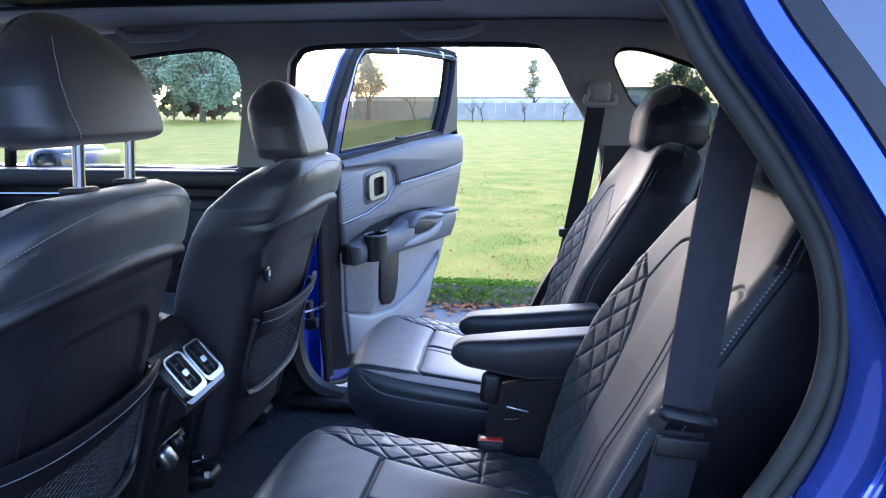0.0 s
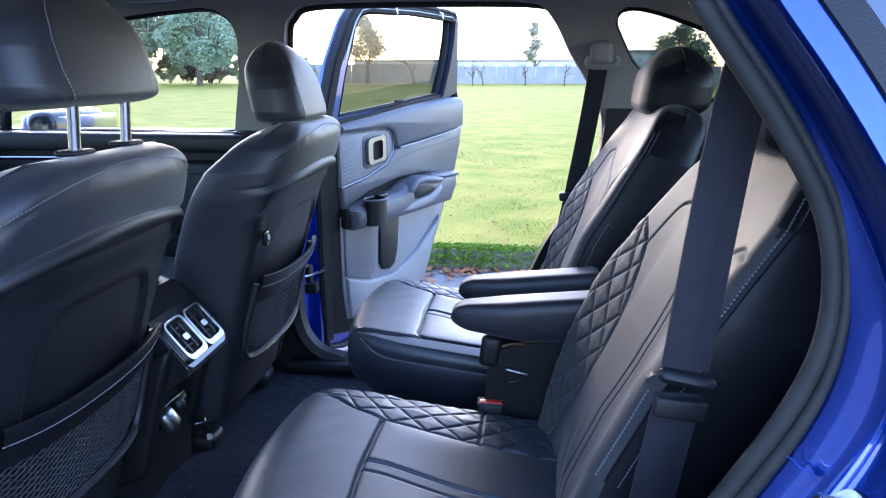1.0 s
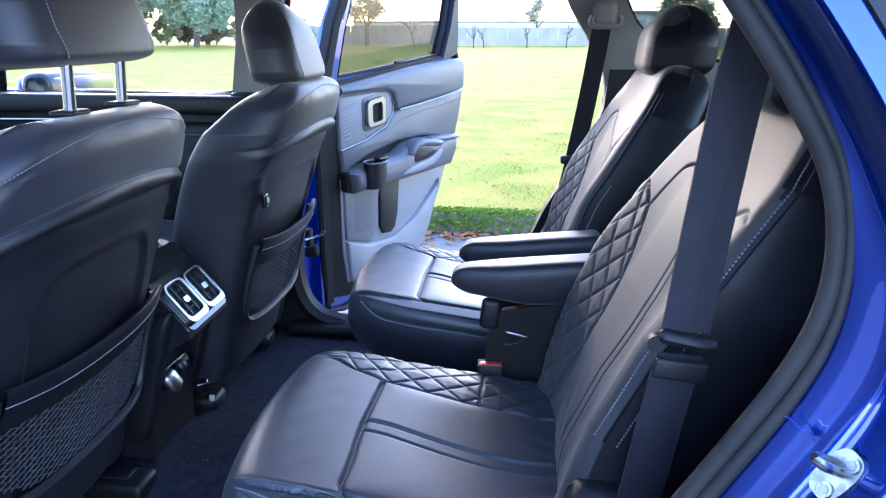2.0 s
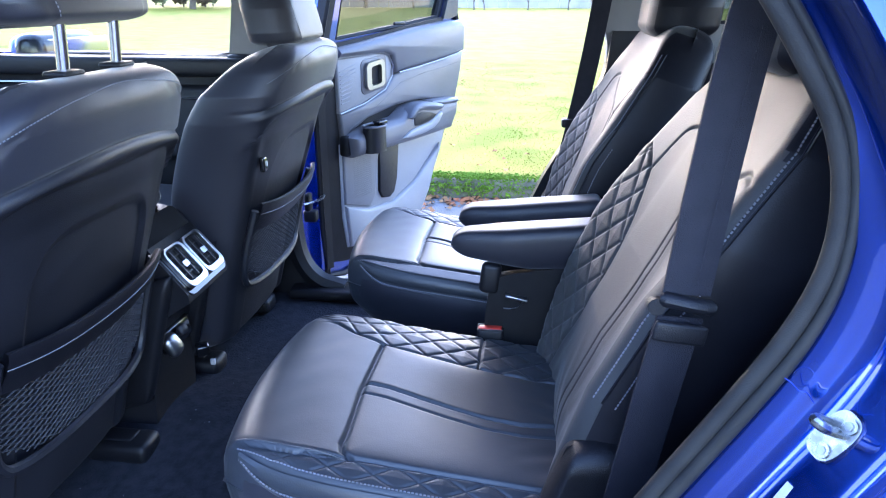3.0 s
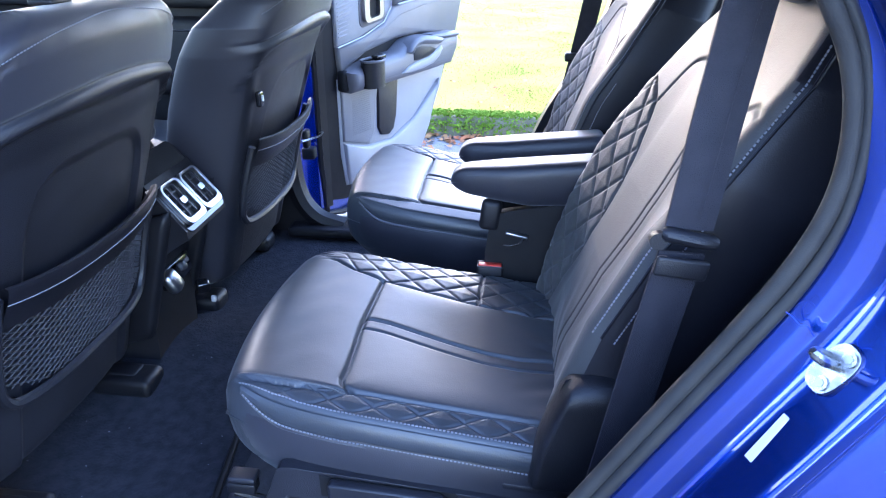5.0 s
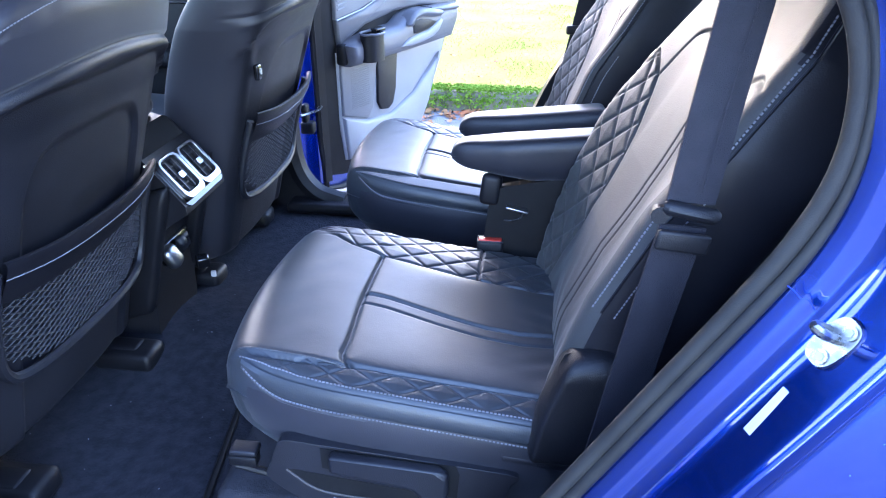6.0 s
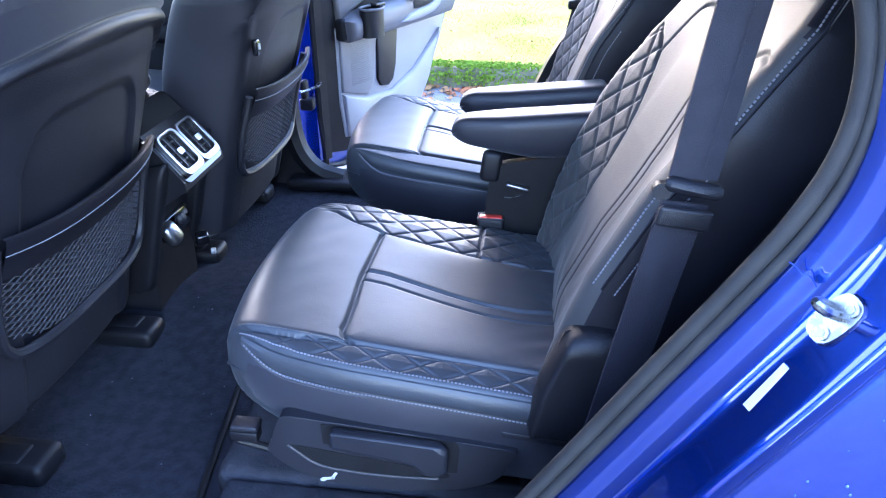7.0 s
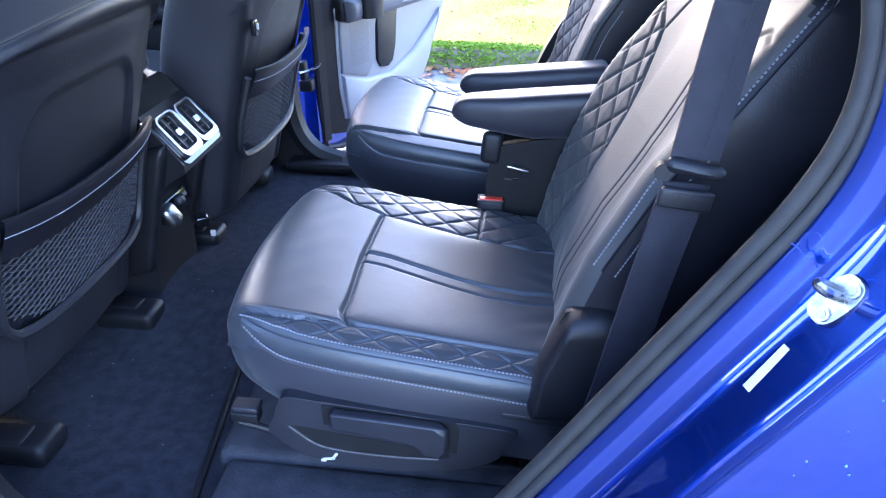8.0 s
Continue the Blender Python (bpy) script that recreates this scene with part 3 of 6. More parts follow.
for s_, nm in ((1, "far"), (-1, "near")):
    def rings(hole):
        """Outlines below and above the belt, following the doorway."""
        rear_low = [p for p in hole if p[1] <= BELT and p[0] > -0.12]
        front_low = [p for p in hole if p[1] <= BELT and p[0] <= -0.12]
        rear_up = [p for p in hole if p[1] > BELT]
        low = sorted(rear_low, key=lambda p: -p[1])
        fl_sill = sorted([p for p in front_low if p[1] < 0.58], key=lambda p: -p[0])
        fl_post = sorted([p for p in front_low if p[1] >= 0.58], key=lambda p: p[1])
        run_low = low + fl_sill + fl_post
        lower = [(1.35, BELT), (run_low[0][0], BELT), *run_low, (run_low[-1][0], BELT), (-2.0, BELT), (-2.0, 0.42), (1.35, 0.42)]
        upper = [(run_low[-1][0], BELT), *sorted([p for p in rear_up if p[0] < -0.6], key=lambda p: p[1]), *sorted([p for p in rear_up if p[0] >= -0.6], key=lambda p: p[0] - 0.001 * p[1] if p[1] > 1.5 else p[0] + (1.5 - p[1]) * 0.5), (run_low[0][0], BELT), (1.35, BELT), *reversed(UPPER[1:-1]), (-2.0, BELT)]
        return lower, upper

    lower_ring, upper_ring = rings(shift_back(DOORWAY, 0.035 if s_ > 0 else -0.030))
    lower_skin, upper_skin = rings(shift_top(DOORWAY, 0.018) if s_ > 0 else shift_back(DOORWAY, -0.034))
    part("lower_trim", side_shell(s_, lower_ring, [], -0.055, 0.0 if s_ > 0 else -0.014), PLASTIC, car, "black lower cabin trim")
    part("pillar_trim", side_shell(s_, upper_ring, [FRONT_WINDOW, QUARTER_WINDOW], -0.045, 0.0 if s_ > 0 else -0.014), PILLAR_TRIM, car, "grey cloth-covered pillar trim")
    # sheet metal outside
    part("side_panel", side_shell(s_, upper_skin, [FRONT_WINDOW, QUARTER_WINDOW], *((0.0015, 0.010) if s_ > 0 else (-0.008, -0.003))), PAINT, car, "blue painted upper side")
    part("lower_side_panel", side_shell(s_, lower_skin, [], *((0.0015, 0.010) if s_ > 0 else (-0.008, -0.003))), PAINT, car, "blue painted lower side")
    part("front_door", plate([(-2.0, 0.30), (-0.86, 0.30), (-0.83, BELT), (-2.0, BELT)], [], lambda a, b, d: (a, s_ * (0.80 + 0.075 * d), b), 1), PAINT, car, "closed blue front door")
    part("rear_wing", plate([(0.62, 0.32), (1.35, 0.45), (1.35, BELT - 0.05), (0.68, BELT - 0.05)], [], lambda a, b, d: (a, s_ * (0.80 + 0.085 * d), b), 1), PAINT, car, "blue rear wing")
    for nm2, ring in (("front_window", FRONT_WINDOW), ("quarter_window", QUARTER_WINDOW)):
        g = side_shell(s_, ring, [], 0.004, 0.008)
        w_ = part(nm2, g, GLASS, car, "clear side glass" if nm2 == "front_window" else "inner quarter glass")
        w_.visible_shadow = False
        rim = [(a, s_ * (side_y(b) - 0.02), b) for a, b in ring]
        part("window_seal", tube(smooth_line(rim, 4, closed=True), 0.011, 6, closed=True), RUBBER, w_, "black rubber window seal")


def seal_dip(x, z):
    """How far the seal and the flange draw in round the tight rear bend."""
    return 0.0065 * math.exp(-((z - 1.205) / 0.085) ** 2) if x > 0.0 else 0.0


def doorway_line(s, y_in, grow, rise=0.010, dip=0.0):
    """The doorway outline as a 3D loop, grown outwards."""
    n = len(DOORWAY)
    out = []
    for i, (x, z) in enumerate(DOORWAY):
        ax, az = DOORWAY[i - 1]
        bx, bz = DOORWAY[(i + 1) % n]
        d = math.hypot(bx - ax, bz - az) or 1
        nx, nz = -(bz - az) / d, (bx - ax) / d
        g_ = (grow(z) if callable(grow) else grow) - dip * seal_dip(x, z)
        out.append((x + nx * g_, s * (side_y(z) + y_in + rise * blend(z)), z + nz * g_))
    return out


def seal_radius(z):
    """The outer bead of the seal thins towards the roof."""
    return 0.0070 - 0.0028 * blend(z, 1.00, 1.20)


for s_ in (1, -1):
    part("door_seal", tube(doorway_line(s_, -0.008, lambda z: 0.0135 - 0.0045 * blend(z, 1.20, 1.34) - seal_radius(z), dip=1.0), lambda t: seal_radius(DOORWAY[min(len(DOORWAY) - 1, int(t * len(DOORWAY)))][1]), 12, closed=True), SEAL, car, "dark grey rubber door seal")
    part("seal_lip", tube(doorway_line(s_, -0.016, -0.0040), lambda t: 0.0086 + 0.0012 * blend(DOORWAY[min(len(DOORWAY) - 1, int(t * len(DOORWAY)))][1]), 10, closed=True), SEAL, car, "textured inner lip of the door seal")
    part("trim_bead", tube(doorway_line(s_, -0.034, 0.008), 0.009, 8, closed=True), PLASTIC, car)
part("sill_edge", tube(doorway_line(1, -0.040, 0.020), 0.003, 6, closed=True), DOOR_MID, car, "pale edge line of the sill trim")

rows = []
for i, (x, z) in enumerate(DOORWAY):
    if x > -0.02 and z > 0.5:
        ax, az = DOORWAY[i - 2]
        bx, bz = DOORWAY[(i + 2) % len(DOORWAY)]
        d = math.hypot(bx - ax, bz - az) or 1
        nx, nz = -(bz - az) / d, (bx - ax) / d
        rows.append([(x + nx * g_, -(side_y(z) + y_), z + nz * g_) for g_, y_ in ((0.006, -0.004), (0.010, -0.022), (0.018, -0.040), (0.034, -0.058), (0.07, -0.072), (0.16, -0.085), (0.30, -0.09))])
part("quarter_lower_trim", plate([(0.226, 1.272), (0.47, 1.272), (0.47, 0.95), (0.118, 0.95), (0.163, 1.04), (0.199, 1.11), (0.217, 1.17), (0.221, 1.216)], [], lambda a, b, d: (a, 0.684 + 0.016 * d, b), 1), PLASTIC, car, "black lower quarter trim")
part("inner_quarter_trim", grid(rows), PLASTIC, car, "black quarter trim behind the door seal")

# painted door shut around both doorways: flange, step and outer skin
def shut_profile(z, x):
    """(outward growth, depth) steps across the painted shut face: flange, sloping face, crease and outer skin."""
    k = max(0.0, min(1.0, (1.28 - z) / 0.17))
    k = k * k * (3 - 2 * k) if x > 0.0 else 0.2
    low = [(0.012, -0.012), (0.018, 0.000), (0.034, 0.004), (0.0450, 0.009), (0.0500, 0.036), (0.0547, 0.067), (0.0575, 0.082), (0.063, 0.089), (0.074, 0.095), (0.11, 0.116), (0.17, 0.139), (0.26, 0.156), (0.42, 0.166)]
    top = [(0.0080, 0.000), (0.0125, 0.003), (0.0150, 0.008), (0.0160, 0.018), (0.0168, 0.034), (0.0175, 0.050), (0.0180, 0.063), (0.0186, 0.0700), (0.0205, 0.0722), (0.0240, 0.0712), (0.0300, 0.0684), (0.0370, 0.0650), (0.0440, 0.0612)]
    pull = seal_dip(x, z)
    steps = [(a * k + c * (1 - k), b * k + d * (1 - k)) for (a, b), (c, d) in zip(low, top)]
    return [(g - pull * max(0.0, 1.0 - i / 3), y) for i, (g, y) in enumerate(steps)]


for s_ in (1, -1):
    rows = []
    n = len(DOORWAY)
    for i, (x, z) in enumerate(DOORWAY):
        ax, az = DOORWAY[i - 2]
        bx, bz = DOORWAY[(i + 2) % n]
        d = math.hypot(bx - ax, bz - az) or 1
        nx, nz = -(bz - az) / d, (bx - ax) / d
        rows.append([(x + nx * g_, s_ * (side_y(z) + y_), z + nz * g_) for g_, y_ in shut_profile(z, x)])
    rows.append(rows[0])
    part("door_shut", grid(rows), PAINT, car, "glossy blue painted door shut", sharp=60)
    # thin tube added along the crease so that it shows a bright glint
    crease = []
    for i, (x, z) in enumerate(DOORWAY):
        if x > -0.03 and z < 1.22 and z > 0.55:
            ax, az = DOORWAY[i - 2]
            bx, bz = DOORWAY[(i + 2) % n]
            d = math.hypot(bx - ax, bz - az) or 1
            g_, y_ = shut_profile(z, x)[7]
            crease.append((x - (bz - az) / d * g_, s_ * (side_y(z) + y_ + 0.0006), z + (bx - ax) / d * g_))
    part("crease_glint", tube(crease, 0.0013, 6), PAINT, car, "thin added tube that catches a glint along the crease")
    # black trim and glass behind the upper pillar
    strip, glass_edge = [], []
    for i, (x, z) in enumerate(DOORWAY):
        if x > 0.02 and z > 1.20:
            ax, az = DOORWAY[i - 2]
            bx, bz = DOORWAY[(i + 2) % n]
            d = math.hypot(bx - ax, bz - az) or 1
            nx, nz = -(bz - az) / d, (bx - ax) / d
            k = max(0.0, min(1.0, (1.28 - z) / 0.14))
            g0 = 0.0425 + 0.19 * k * k
            strip.append([(x + nx * g_, s_ * (side_y(z) + y_), z + nz * g_) for g_, y_ in ((g0, 0.056 + 0.053 * k), (g0 + 0.003, 0.063 + 0.053 * k), (g0 + 0.028, 0.052 + 0.060 * k), (g0 + 0.031, 0.045 + 0.060 * k))])
            glass_edge.append((x + nx * (g0 + 0.030), z + nz * (g0 + 0.030)))
    part("pillar_strip", grid(strip), PLASTIC, car, "satin black window surround")
    pane_ring = glass_edge + [(0.95, 1.27), (0.95, 1.52), (0.4, 1.585)]
    part("outer_quarter_glass", plate(pane_ring, [], lambda a, b, d: (a, s_ * (side_y(b) + 0.056 + 0.004 * d), b), 1), PRIVACY_SKY if s_ < 0 else TINTED, car, "dark privacy quarter glass")

# roof, headliner, glass roof
def roof_row(z_mid, drop, y_half, x0, x1, nx=14, ny=21):
    rows = []
    for x in np.linspace(x0, x1, nx):
        row = []
        for y in np.linspace(-y_half, y_half, ny):
            a = abs(y) / y_half
            row.append((x, y, z_mid - drop * a ** 4 - 0.03 * ((x + 0.3) / 1.3) ** 2))
        rows.append(row)
    return rows


hl = roof_row(1.628, 0.030, 0.665, -1.5, 1.15)
setting("ceiling", grid(hl), HEADLINER, "grey cloth headliner of the car", "ceiling")
part("roof_skin", grid(roof_row(1.69, 0.06, 0.72, -1.55, 1.25)), PAINT, car, "blue painted roof")
part("roof_glass", rbox((1.15, 0.66, 0.012), (-0.78, -0.03, 1.618), 0.02), GLOSS_BLACK, car, "dark panoramic roof glass")
part("roof_glass_frame", tube([(-1.36, -0.37, 1.610), (-0.19, -0.37, 1.618), (-0.19, 0.31, 1.618), (-1.36, 0.31, 1.610)], 0.014, 8, closed=True, flat=0.6), PLASTIC, car, "black sunroof frame")

# floor, front bulkhead, rear wall, sill
setting("floor", rough_sheet(-1.9, 1.3, -0.74, 0.74, 60, 40, lambda x, y: 0.448 + 0.045 * math.exp(-(y / 0.16) ** 2) * (x < -0.3) + 0.004 * noise.noise((x * 6, y * 6, 1))), CARPET, "charcoal carpet of the car floor with crumbs", "floor")
for s_ in (1, -1):
    part("sill_trim", rbox((0.72, 0.13, 0.035), (-0.36, s_ * 0.705, 0.468), 0.014), PLASTIC, car, "black sill trim")
    part("corner_trim", tube(smooth_line([(-0.705, s_ * 0.715, 1.0), (-0.71, s_ * 0.715, 0.72), (-0.695, s_ * 0.715, 0.58), (-0.64, s_ * 0.712, 0.50), (-0.55, s_ * 0.708, 0.468)], 6), 0.036, 8, flat=0.9), PLASTIC, car, "rounded black corner trim")
setting("floor_step", join(rbox((0.80, 0.36, 0.075), (-0.055, -0.36, 0.470), 0.022), rbox((0.79, 0.18, 0.064), (-0.035, -0.628, 0.470), 0.012)), STEP, "raised grey carpeted plinth under the chair", "floor")
setting("mat_edge", rbox((0.012, 0.50, 0.010), (-0.490, -0.47, 0.456), 0.004, (0, 0, 8)), RUBBER, "black rubber edge of the floor carpet", "floor edge")
rnd2 = random.Random(12)
crumbs = []
for _ in range(45):
    x_, y_ = rnd2.uniform(-0.95, -0.42), rnd2.uniform(-0.70, 0.30)
    r_ = rnd2.uniform(0.0006, 0.0014)
    crumbs.append(rbox((r_ * 2.2, r_, r_), (x_, y_, 0.4535 + 0.045 * math.exp(-(y_ / 0.16) ** 2)), 0, (0, 0, rnd2.uniform(0, 180))))
tagged(part("crumbs", join(*crumbs), THREAD, None), "pale crumbs and lint on the carpet", "crumbs", "", "stuff")
part("underbody", rbox((3.3, 1.6, 0.12), (-0.3, 0, 0.36), 0.03), PLASTIC, car)
part("tailgate", rbox((0.06, 1.4, 0.85), (1.33, 0, 0.85), 0.03), PLASTIC, car, "black tailgate trim")
screen = part("windscreen", grid([[(x, y * k, z + 0.03 * (1 - y * y)) for y in np.linspace(-0.72, 0.72, 9)] for x, z, k in ((-2.02, 1.17, 1.0), (-1.78, 1.31, 0.97), (-1.52, 1.46, 0.93), (-1.34, 1.565, 0.89))]), TINTED, car, "tinted windscreen")
screen.visible_shadow = False
part("dashboard", rbox((0.45, 1.44, 0.5), (-1.85, 0, 0.92), 0.08, seg=4), PLASTIC, car, "black dashboard")

# ---- rear door, swung open ----
DH, DA = Vector((-0.67, 0.90)), radians(65)
dc, ds = math.cos(DA), math.sin(DA)


def dpt(s, h, z):
    """On the door: s from the hinge, h out of the inner face towards the cabin, z up."""
    s *= 0.985
    return (DH.x + dc * s + ds * h, DH.y + ds * s - dc * h, z)


DOOR_OUT = [(0.015, 0.42), (0.0, 0.60), (0.0, 1.0), (0.035, 1.2), (0.11, 1.40), (0.19, 1.535), (0.235, 1.585), (0.30, 1.605), (0.60, 1.612), (0.84, 1.606), (0.91, 1.60), (0.925, 1.585), (0.925, 1.45), (0.915, 1.30), (0.935, 1.24), (0.925, 1.15), (0.89, 1.02), (0.85, 0.90), (0.77, 0.74), (0.66, 0.58), (0.60, 0.47), (0.52, 0.425), (0.10, 0.40)]
DOOR_WIN = [(0.135, 1.218), (0.18, 1.36), (0.245, 1.515), (0.275, 1.555), (0.32, 1.573), (0.60, 1.585), (0.86, 1.584), (0.893, 1.574), (0.880, 1.50), (0.845, 1.38), (0.790, 1.272), (0.50, 1.245)]


def dplate(out, holes, h0, h1):
    return plate(out, holes, lambda a, b, d: dpt(a, h0 + (h1 - h0) * d, b), 1)


DOOR_LOW = [(0.015, 0.42), (0.0, 0.60), (0.0, 1.0), (0.035, 1.2), (0.04, 1.205), (0.90, 1.250), (0.932, 1.24)] + DOOR_OUT[15:]
DOOR_TOP = [(0.035, 1.2), (0.11, 1.40), (0.19, 1.535), (0.235, 1.585), (0.30, 1.605), (0.60, 1.612), (0.84, 1.606), (0.91, 1.60), (0.925, 1.585), (0.925, 1.45), (0.915, 1.30), (0.92, 1.252), (0.90, 1.252), (0.04, 1.207)]
door = part("door", dplate(DOOR_LOW, [], -0.11, -0.015), PAINT, car, "glossy blue rear door swung open with grey inner panel")
part("door_edge_seal", tube([dpt(a, -0.008, b) for a, b in [(q[0] * 0.98 + 0.01, q[1] * 0.995 + 0.005) for q in DOOR_OUT]], 0.011, 6, closed=True), RUBBER, door, "black rubber seal round the door edge")
part("window_frame", dplate(DOOR_TOP, [DOOR_WIN], -0.052, -0.015), PAINT, door, "blue painted window frame")
pane = part("window_pane", dplate([(a * 0.999, b) for a, b in DOOR_WIN], [], -0.042, -0.038), TINTED, door, "tinted privacy glass with water spots")
pane.visible_shadow = False


def frame_band(path, wide, h0, h1):
    """A flat bar following the door's edge."""
    rows = []
    for i, (a, b) in enumerate(path):
        pa, pb = path[max(i - 1, 0)], path[min(i + 1, len(path) - 1)]
        d = math.hypot(pb[0] - pa[0], pb[1] - pa[1])
        nx, nz = (pb[1] - pa[1]) / d, -(pb[0] - pa[0]) / d
        rows.append([dpt(a - nx * 0.004, h0, b - nz * 0.004), dpt(a - nx * 0.004, h1, b - nz * 0.004), dpt(a + nx * wide, h1 + 0.003, b + nz * wide), dpt(a + nx * wide, h0, b + nz * wide)])
    return grid(rows, wrap=True)


part("edge_block", rbox((0.035, 0.035, 0.07), dpt(0.115, 0.025, 0.875), 0.010, (0, 0, 65)), RUBBER, door, "black rubber armrest end block")
part("edge_cover", frame_band([(0.016, 0.45), (0.016, 0.7), (0.016, 1.0), (0.048, 1.18)], 0.026, -0.05, 0.002), RUBBER, door, "black rubber hinge-side seal")
part("hinge_edge", frame_band([(0.0, 0.45), (0.0, 0.7), (0.0, 1.0), (0.032, 1.18)], 0.014, -0.114, -0.010), PAINT, door, "blue painted hinge edge")
part("frame_cover", frame_band([(0.032, 1.18), (0.11, 1.40), (0.19, 1.535), (0.235, 1.585), (0.30, 1.605), (0.60, 1.612), (0.84, 1.606), (0.91, 1.60)], 0.036, -0.036, -0.002), RUBBER, door, "black rubber frame edge")
part("belt_seal", frame_band([(0.10, 1.205), (0.30, 1.222), (0.50, 1.243), (0.735, 1.266), (0.80, 1.272)], 0.018, -0.10, -0.004), RUBBER, door, "black window belt seal")
wc = (sum(a for a, b in DOOR_WIN) / len(DOOR_WIN), sum(b for a, b in DOOR_WIN) / len(DOOR_WIN))
win_in = [(wc[0] + (a - wc[0]) * 0.992, wc[1] + (b - wc[1]) * 0.985) for a, b in DOOR_WIN]
part("glass_run", grid([[dpt(a, h, b) for a, b in win_in + win_in[:1]] for h in (-0.054, -0.03, -0.012)]), RUBBER, door, "black lining of the window opening")
part("window_seal", tube([dpt(a, -0.03, b) for a, b in DOOR_WIN], 0.012, 6, closed=True), RUBBER, door, "black rubber glass run")
part("frame_molding", tube([dpt(a + 0.012, 0.002, b - 0.012) for a, b in [(0.15, 1.42), (0.215, 1.545), (0.255, 1.583), (0.31, 1.594), (0.60, 1.60), (0.86, 1.594), (0.895, 1.58)]], 0.003, 6), SATIN, door, "bright frame molding")
part("quarter_cover", dplate([(0.796, 1.268), (0.852, 1.385), (0.887, 1.50), (0.900, 1.585), (0.918, 1.582), (0.918, 1.45), (0.907, 1.28), (0.84, 1.265)], [], -0.014, 0.004), PLASTIC_GREY, door, "black plastic frame cover")
for a_ in (0.45, 0.77):
    part("shade_hook", tube([dpt(a_, 0.0, 1.598), dpt(a_, 0.016, 1.59), dpt(a_, 0.018, 1.572), dpt(a_, 0.010, 1.566)], 0.004, 6), CHROME, door, "small chrome sunshade hook")
part("shade_grip", rbox((0.07, 0.012, 0.012), dpt(0.47, 0.012, 1.262), 0.005, (0, 0, 65)), PLASTIC, door, "black sunshade pull tab")

# inner panel in its layers
def soft_plate(out, h_top, depth, material, name, label="", round_=0.012):
    """A padded panel: an outline with rounded rim."""
    n = len(out)

    def ring(k, h):
        res = []
        for i, (a, b) in enumerate(out):
            pa, na = out[i - 1], out[(i + 1) % n]
            d = math.hypot(na[0] - pa[0], na[1] - pa[1]) or 1
            nx, nz = (na[1] - pa[1]) / d, -(na[0] - pa[0]) / d
            res.append((a - nx * k * sgn, b - nz * k * sgn, h))
        return res

    area = sum(out[i - 1][0] * out[i][1] - out[i][0] * out[i - 1][1] for i in range(n))
    sgn = 1 if area > 0 else -1
    rings = [ring(0, h_top - depth), ring(0, h_top - round_), ring(round_ * 0.3, h_top - round_ * 0.3), ring(round_, h_top)]
    v = [dpt(a, h, b) for r in rings for a, b, h in r]
    f = []
    for k in range(3):
        for i in range(n):
            j = (i + 1) % n
            f.append((k * n + i, k * n + j, (k + 1) * n + j, (k + 1) * n + i))
    tris = tessellate_polygon([[Vector((a, b, 0)) for a, b, h in rings[3]]])
    f += [tuple(i + 3 * n for i in t) for t in tris]
    return part(name, (v, f), material, door, label, sharp=50)


soft_plate([(0.035, 0.47), (0.03, 0.70), (0.035, 1.0), (0.075, 1.19), (0.30, 1.21), (0.80, 1.25), (0.905, 1.24), (0.895, 1.10), (0.83, 0.90), (0.75, 0.735), (0.645, 0.58), (0.585, 0.49), (0.50, 0.455), (0.12, 0.45)], 0.004, 0.02, RUBBER, "base_panel", "dark backing of the inner panel", 0.003)
soft_plate([(0.10, 1.195), (0.30, 1.215), (0.55, 1.243), (0.80, 1.262), (0.90, 1.262), (0.925, 1.235), (0.915, 1.14), (0.75, 1.118), (0.50, 1.10), (0.42, 1.09), (0.40, 1.155), (0.36, 1.168), (0.10, 1.165)], 0.035, 0.05, DOOR_SOFT, "upper_panel", "dark grey soft upper door panel", 0.016)
soft_plate([(0.10, 1.165), (0.36, 1.168), (0.40, 1.155), (0.42, 1.09), (0.36, 1.035), (0.22, 1.00), (0.10, 0.985)], 0.018, 0.03, DOOR_GREY, "speaker_panel", "grey patterned trim insert", 0.008)
soft_plate([(0.42, 1.09), (0.50, 1.10), (0.75, 1.118), (0.915, 1.138), (0.91, 1.07), (0.86, 0.945), (0.60, 0.975), (0.44, 0.975), (0.25, 0.95), (0.11, 0.90), (0.10, 0.985), (0.22, 1.00), (0.36, 1.035)], 0.024, 0.04, DOOR_SOFT, "middle_panel", "padded dark grey middle door panel", 0.012)
soft_plate([(0.12, 0.50), (0.10, 0.62), (0.10, 0.88), (0.30, 0.90), (0.60, 0.90), (0.83, 0.90), (0.76, 0.74), (0.66, 0.585), (0.60, 0.51), (0.50, 0.485), (0.2, 0.485)], 0.010, 0.03, DOOR_GREY, "lower_panel", "grey plastic lower door panel", 0.01)
